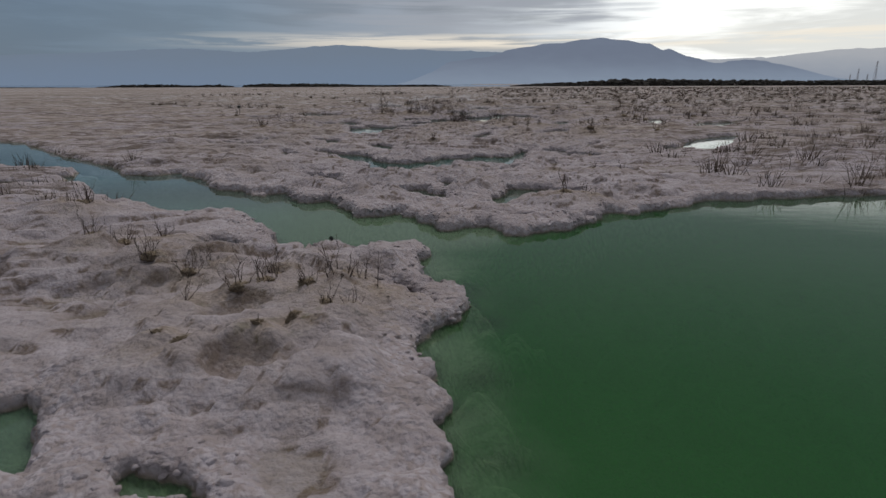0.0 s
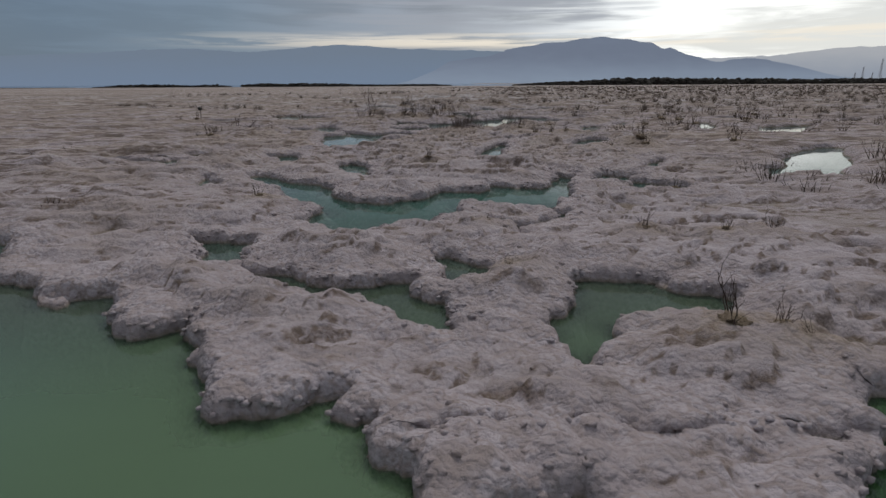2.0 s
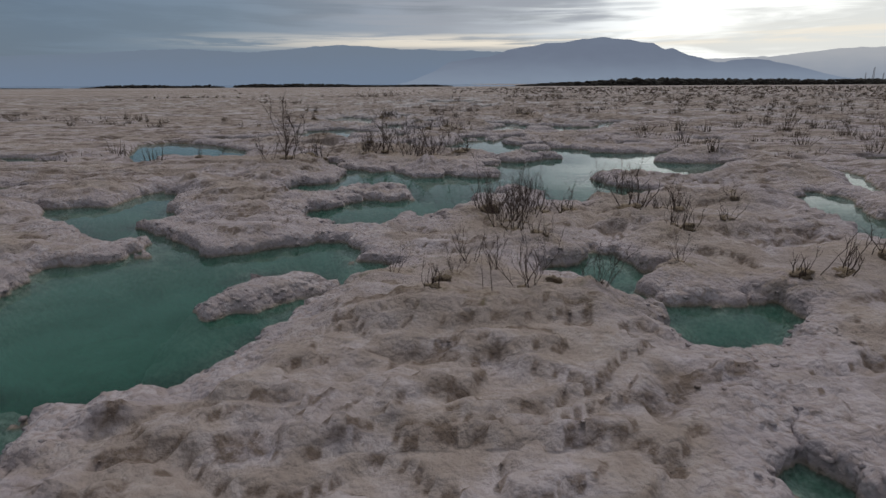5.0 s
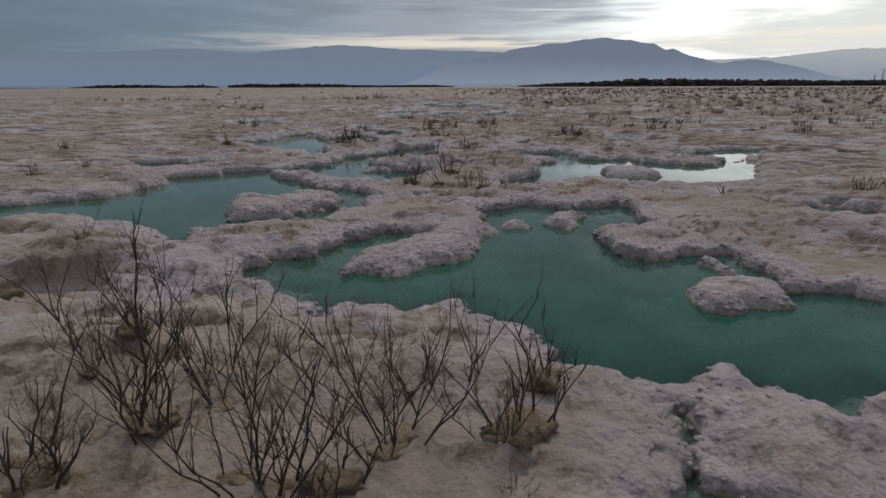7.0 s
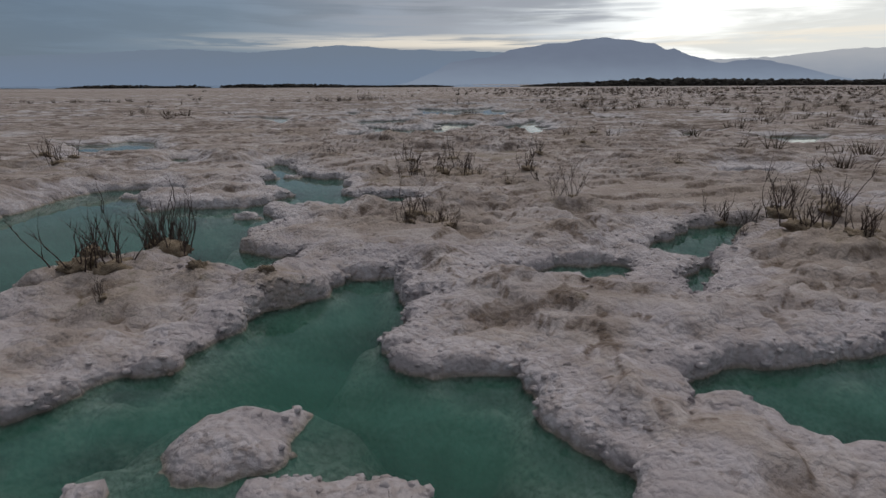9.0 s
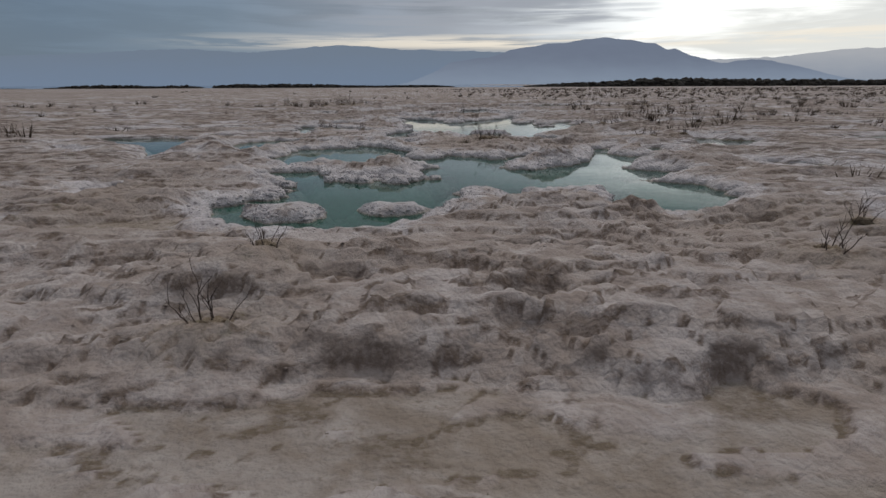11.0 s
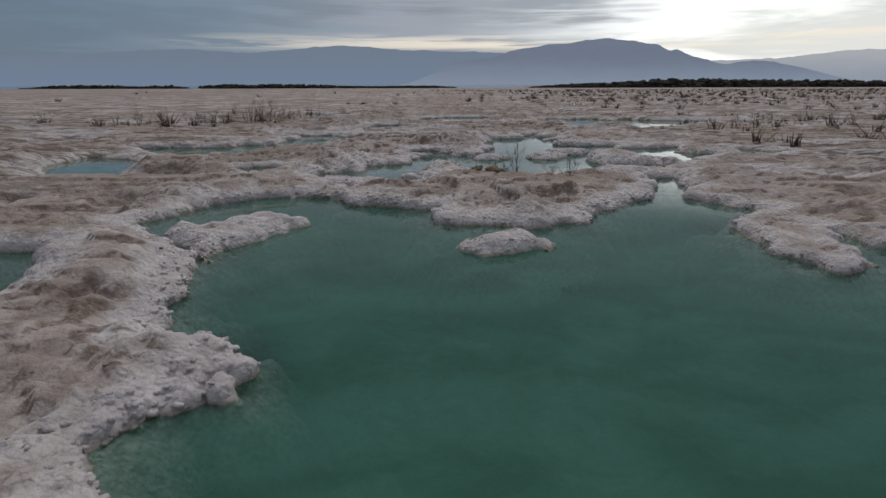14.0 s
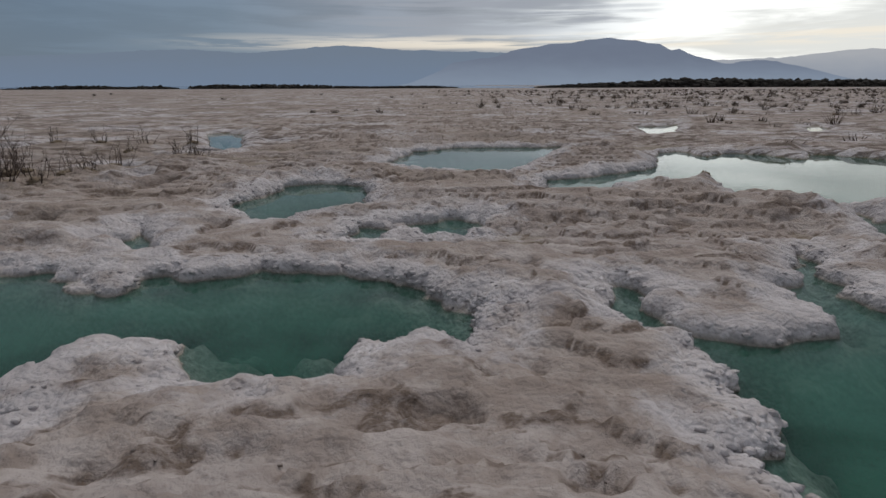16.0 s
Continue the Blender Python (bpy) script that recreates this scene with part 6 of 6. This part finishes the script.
# ---- fine dry scrub of the far flat, past counting ----
verts, faces = [], []
srng = random.Random(31)
made = 0
while made < 6200:
    y = 8 + 230 * srng.random() ** 1.1
    x = srng.uniform(-0.34 * y - 8, 0.68 * y + 16)
    if abs(x) < 4.6 + 0.03 * y and y < 100:
        continue
    dense = value_noise(np.array([x / 6.0]), np.array([y / 3.5]), 78)[0] + 0.85 * min(1.0, max(-0.40, x / 22.0)) + 0.25 * max(0.0, 1 - y / 60.0)
    if dense < (0.16 if y < 100 else 0.55):
        continue
    base_z = ground_at(x, y)
    if base_z < 0.03:
        continue
    bush = srng.random()
    tall, wide, count = (srng.uniform(0.25, 0.55), 0.16, 15) if bush < 0.4 else (srng.uniform(0.10, 0.24), 0.28, 8)
    for _ in range(count):
        ox, oy = srng.gauss(0, wide), srng.gauss(0, 0.6 * wide)
        hh = tall * srng.uniform(0.35, 1.0)
        lx, ly, w = (0.5 * ox + srng.gauss(0, 0.10)) * hh / 0.3, (0.5 * oy + srng.gauss(0, 0.10)) * hh / 0.3, 0.006 + 0.00011 * y
        fx, fy = x + 0.55 * ox, y + 0.55 * oy
        b0 = len(verts)
        verts += [(fx - w, fy, base_z - 0.03), (fx + w, fy, base_z - 0.03), (fx, fy + w, base_z - 0.03), (fx + lx, fy + ly, base_z + hh)]
        faces += [(b0, b0 + 1, b0 + 3), (b0 + 1, b0 + 2, b0 + 3), (b0 + 2, b0, b0 + 3)]
    made += 1
scrub = new("dry_scrub", raw_mesh("dry_scrub", verts, faces, SCRUB, False))
tags(scrub, "low brown dry scrub scattered over the far flat", "scrub", kind="stuff")


# ---- dark thickets along the far edge of the flat ----
def thicket(name, x0, x1, y0, heights, label):
    """A band of bushes whose height follows the stops along it; each bush is a heap of small ragged clumps."""
    trng = random.Random(int(x0 * 7) & 1023)
    verts, faces = [], []
    bm = bmesh.new()
    bmesh.ops.create_icosphere(bm, subdivisions=1, radius=1.0)
    ball = [v.co.copy() for v in bm.verts]
    tri = [tuple(v.index for v in f.verts) for f in bm.faces]
    bm.free()
    x = x0
    while x < x1:
        k = (x - x0) / (x1 - x0) * (len(heights) - 1)
        h = heights[int(k)] + (heights[min(int(k) + 1, len(heights) - 1)] - heights[int(k)]) * (k - int(k))
        h *= trng.uniform(0.90, 1.05)
        y = y0 + trng.uniform(-5, 7)
        for q in range(7):
            r = h * trng.uniform(0.16, 0.27)
            at = trng.uniform(0.0, 0.40) if q < 3 else trng.uniform(0.30, 0.78)
            c = Vector((x + trng.gauss(0, 0.55) * h, y + trng.gauss(0, 0.4) * h, at * h))
            b0 = len(verts)
            verts += [c + Vector((p.x * r * 2.0, p.y * r * 1.2, p.z * r)) * trng.uniform(0.6, 1.3) for p in ball]
            faces += [(b0 + i, b0 + j, b0 + l) for i, j, l in tri]
        x += 0.30 * h * trng.uniform(0.6, 1.2)
    ob = new(name, raw_mesh(name, verts, faces, FOLIAGE, False))
    return tags(ob, label, "thicket", kind="stuff")


thicket("thicket", -430, -222, 366, [0.6, 0.8, 0.5, 0.6, 0.5, 0.35], "low dark thicket at the seaward edge of the flat")
thicket("thicket", -208, -128, 366, [0.5, 1.3, 1.9, 2.2, 2.1, 1.7, 1.2, 2.0, 0.9], "dark mounded thicket at the seaward edge")
thicket("thicket", -118, 6, 366, [1.7, 2.5, 2.2, 2.5, 2.1, 1.5, 1.2, 1.4, 1.5, 0.7], "dark thicket beside the gap to the sea")
thicket("thicket", 44, 130, 366, [0.8, 2.0, 2.8, 3.6, 4.6, 4.8], "long dark thicket of trees along the far edge")
thicket("thicket", 130, 480, 366, [4.6, 4.0, 3.6, 3.6, 3.9, 4.4, 5.0, 5.2, 5.0], "long dark thicket of trees towards the masts")


# ---- lattice masts far beyond the thicket ----
def mast(x, y, height, width):
    root = new("lattice_mast")
    root.location = (x, y, 0)
    tags(root, "distant grey steel lattice transmission mast", "mast", "masts beyond the thicket")
    corners = [Vector((sx * width, sy * width, 0)) for sx in (-1, 1) for sy in (-1, 1)]
    top = [c * 0.22 + Vector((0, 0, height)) for c in corners]
    for a, b in zip(corners, top):
        v, f = [], []
        tube([a, b], [0.11, 0.08], v, f, 4)
        part("leg", raw_mesh("leg", v, f, STEEL), root)
    v, f = [], []
    n = 7
    for k in range(n):
        for i, j in ((0, 1), (1, 3), (3, 2), (2, 0)):
            p, q = corners[i].lerp(top[i], k / n), corners[j].lerp(top[j], (k + 1) / n)
            tube([p, q], [0.06, 0.06], v, f, 3)
    part("bracing", raw_mesh("bracing", v, f, STEEL), root)
    v, f = [], []
    tube([Vector((-width * 1.3, 0, height * 0.93)), Vector((width * 1.3, 0, height * 0.93))], [0.13, 0.13], v, f, 4)
    part("crossarm", raw_mesh("crossarm", v, f, STEEL), root)


mast(380, 558, 9, 0.6)
mast(387, 558, 14, 0.8)
mast(396, 558, 9, 0.6)
mast(401, 555, 21, 1.1)


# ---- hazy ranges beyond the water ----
# haze over the hills is painted: a glowing tone from foot to crest
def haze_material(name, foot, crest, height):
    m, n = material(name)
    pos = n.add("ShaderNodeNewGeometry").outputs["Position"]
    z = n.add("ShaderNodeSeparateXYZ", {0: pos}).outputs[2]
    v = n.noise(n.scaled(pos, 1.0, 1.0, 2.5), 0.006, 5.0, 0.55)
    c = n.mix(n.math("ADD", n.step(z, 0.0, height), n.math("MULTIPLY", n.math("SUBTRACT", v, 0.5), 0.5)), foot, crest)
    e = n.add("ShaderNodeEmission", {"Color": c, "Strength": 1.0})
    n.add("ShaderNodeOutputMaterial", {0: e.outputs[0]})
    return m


def hill_range(name, y, stops, mat, label):
    """A far range: its crest follows the stops (x, height), with spurs and gullies on the near slope."""
    sx, sz = np.array([s[0] for s in stops], float), np.array([s[1] for s in stops], float)
    x = np.linspace(sx[0], sx[-1], 900)
    crest = np.interp(x, sx, sz)
    soft = np.convolve(np.pad(crest, 2, mode="edge"), np.ones(5) / 5, "valid")
    crest = np.maximum(0, soft + 6.0 * fbm(x / 70.0, x * 0, 4, 101))
    rows_v = []
    for k in range(9):
        s = k / 8
        spur = 1 + 0.10 * fbm(x / 130.0, x * 0 + 3 * s, 3, 111) * (1 - s)
        rows_v.append(np.stack([x, y - (1 - s) * 380 + 60 * fbm(x / 200.0, x * 0 + s, 2, 121), crest * (s**0.8) * spur - 2], -1))
    rows_v.append(np.stack([x, x * 0 + y + 250, x * 0 - 2], -1))
    ob = new(name, raw_mesh(name, np.concatenate(rows_v), grid_faces(10, 900), mat))
    return tags(ob, label, "hills", kind="structure")


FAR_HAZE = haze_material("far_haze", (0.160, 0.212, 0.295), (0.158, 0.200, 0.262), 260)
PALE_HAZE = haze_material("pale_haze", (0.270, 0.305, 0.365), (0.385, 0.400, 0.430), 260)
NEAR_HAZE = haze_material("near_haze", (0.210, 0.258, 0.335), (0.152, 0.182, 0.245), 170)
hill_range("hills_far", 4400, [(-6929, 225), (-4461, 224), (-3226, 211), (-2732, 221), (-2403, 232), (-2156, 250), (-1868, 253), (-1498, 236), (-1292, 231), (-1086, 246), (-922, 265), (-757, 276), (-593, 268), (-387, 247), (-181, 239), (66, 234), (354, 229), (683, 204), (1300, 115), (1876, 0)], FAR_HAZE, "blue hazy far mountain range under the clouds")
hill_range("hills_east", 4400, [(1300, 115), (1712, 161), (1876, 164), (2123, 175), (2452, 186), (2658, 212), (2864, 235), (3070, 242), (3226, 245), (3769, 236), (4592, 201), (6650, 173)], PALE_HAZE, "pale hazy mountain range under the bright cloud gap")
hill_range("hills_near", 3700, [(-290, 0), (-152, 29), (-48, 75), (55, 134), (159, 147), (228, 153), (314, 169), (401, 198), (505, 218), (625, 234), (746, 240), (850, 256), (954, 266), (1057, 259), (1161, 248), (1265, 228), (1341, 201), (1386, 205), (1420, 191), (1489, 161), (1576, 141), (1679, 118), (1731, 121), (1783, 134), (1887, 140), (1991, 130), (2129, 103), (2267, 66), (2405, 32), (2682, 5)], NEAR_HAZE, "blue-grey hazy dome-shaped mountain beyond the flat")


# ---- small things ----
def cap(x, y):
    bm = bmesh.new()
    bmesh.ops.create_cone(bm, cap_ends=True, segments=24, radius1=0.023, radius2=0.021, depth=0.026)
    bmesh.ops.bevel(bm, geom=[e for e in bm.edges if abs(e.verts[0].co.z - e.verts[1].co.z) < 1e-5], offset=0.003, segments=2, affect="EDGES")
    me = bpy.data.meshes.new("plastic_cap")
    bm.to_mesh(me)
    bm.free()
    me.materials.append(RUBBER)
    ob = new("plastic_cap", me)
    for _ in range(12):
        if ground_at(x, y) > 0.07:
            break
        y -= 0.04
    ob.matrix_basis = pose(x, y, ground_at(x, y) + 0.024, 62, 8, 0)
    tags(ob, "small round black plastic cap lying on salt", "cap")


cap(-1.19, 5.8)


def marker(x, y):
    """A dark round head on a short stick among the shrubs."""
    root = new("stake")
    root.location = (x, y, ground_at(x, y))
    tags(root, "dark wooden stake with a black round top", "stake")
    v, f = [], []
    tube([Vector((0, 0, -0.05)), Vector((0.01, 0, 0.2)), Vector((0, 0.01, 0.36))], [0.02, 0.018, 0.016], v, f, 6)
    part("stick", raw_mesh("stick", v, f, WOOD), root)
    bm = bmesh.new()
    bmesh.ops.create_icosphere(bm, subdivisions=2, radius=0.1)
    for q in bm.verts:
        q.co.z *= 0.8
        q.co *= 1 + 0.15 * noise.noise(q.co * 14)
        q.co.z += 0.42
    me = bpy.data.meshes.new("top")
    bm.to_mesh(me)
    bm.free()
    me.materials.append(RUBBER)
    part("top", me, root, "black round top")


marker(-10.49, 30.88)
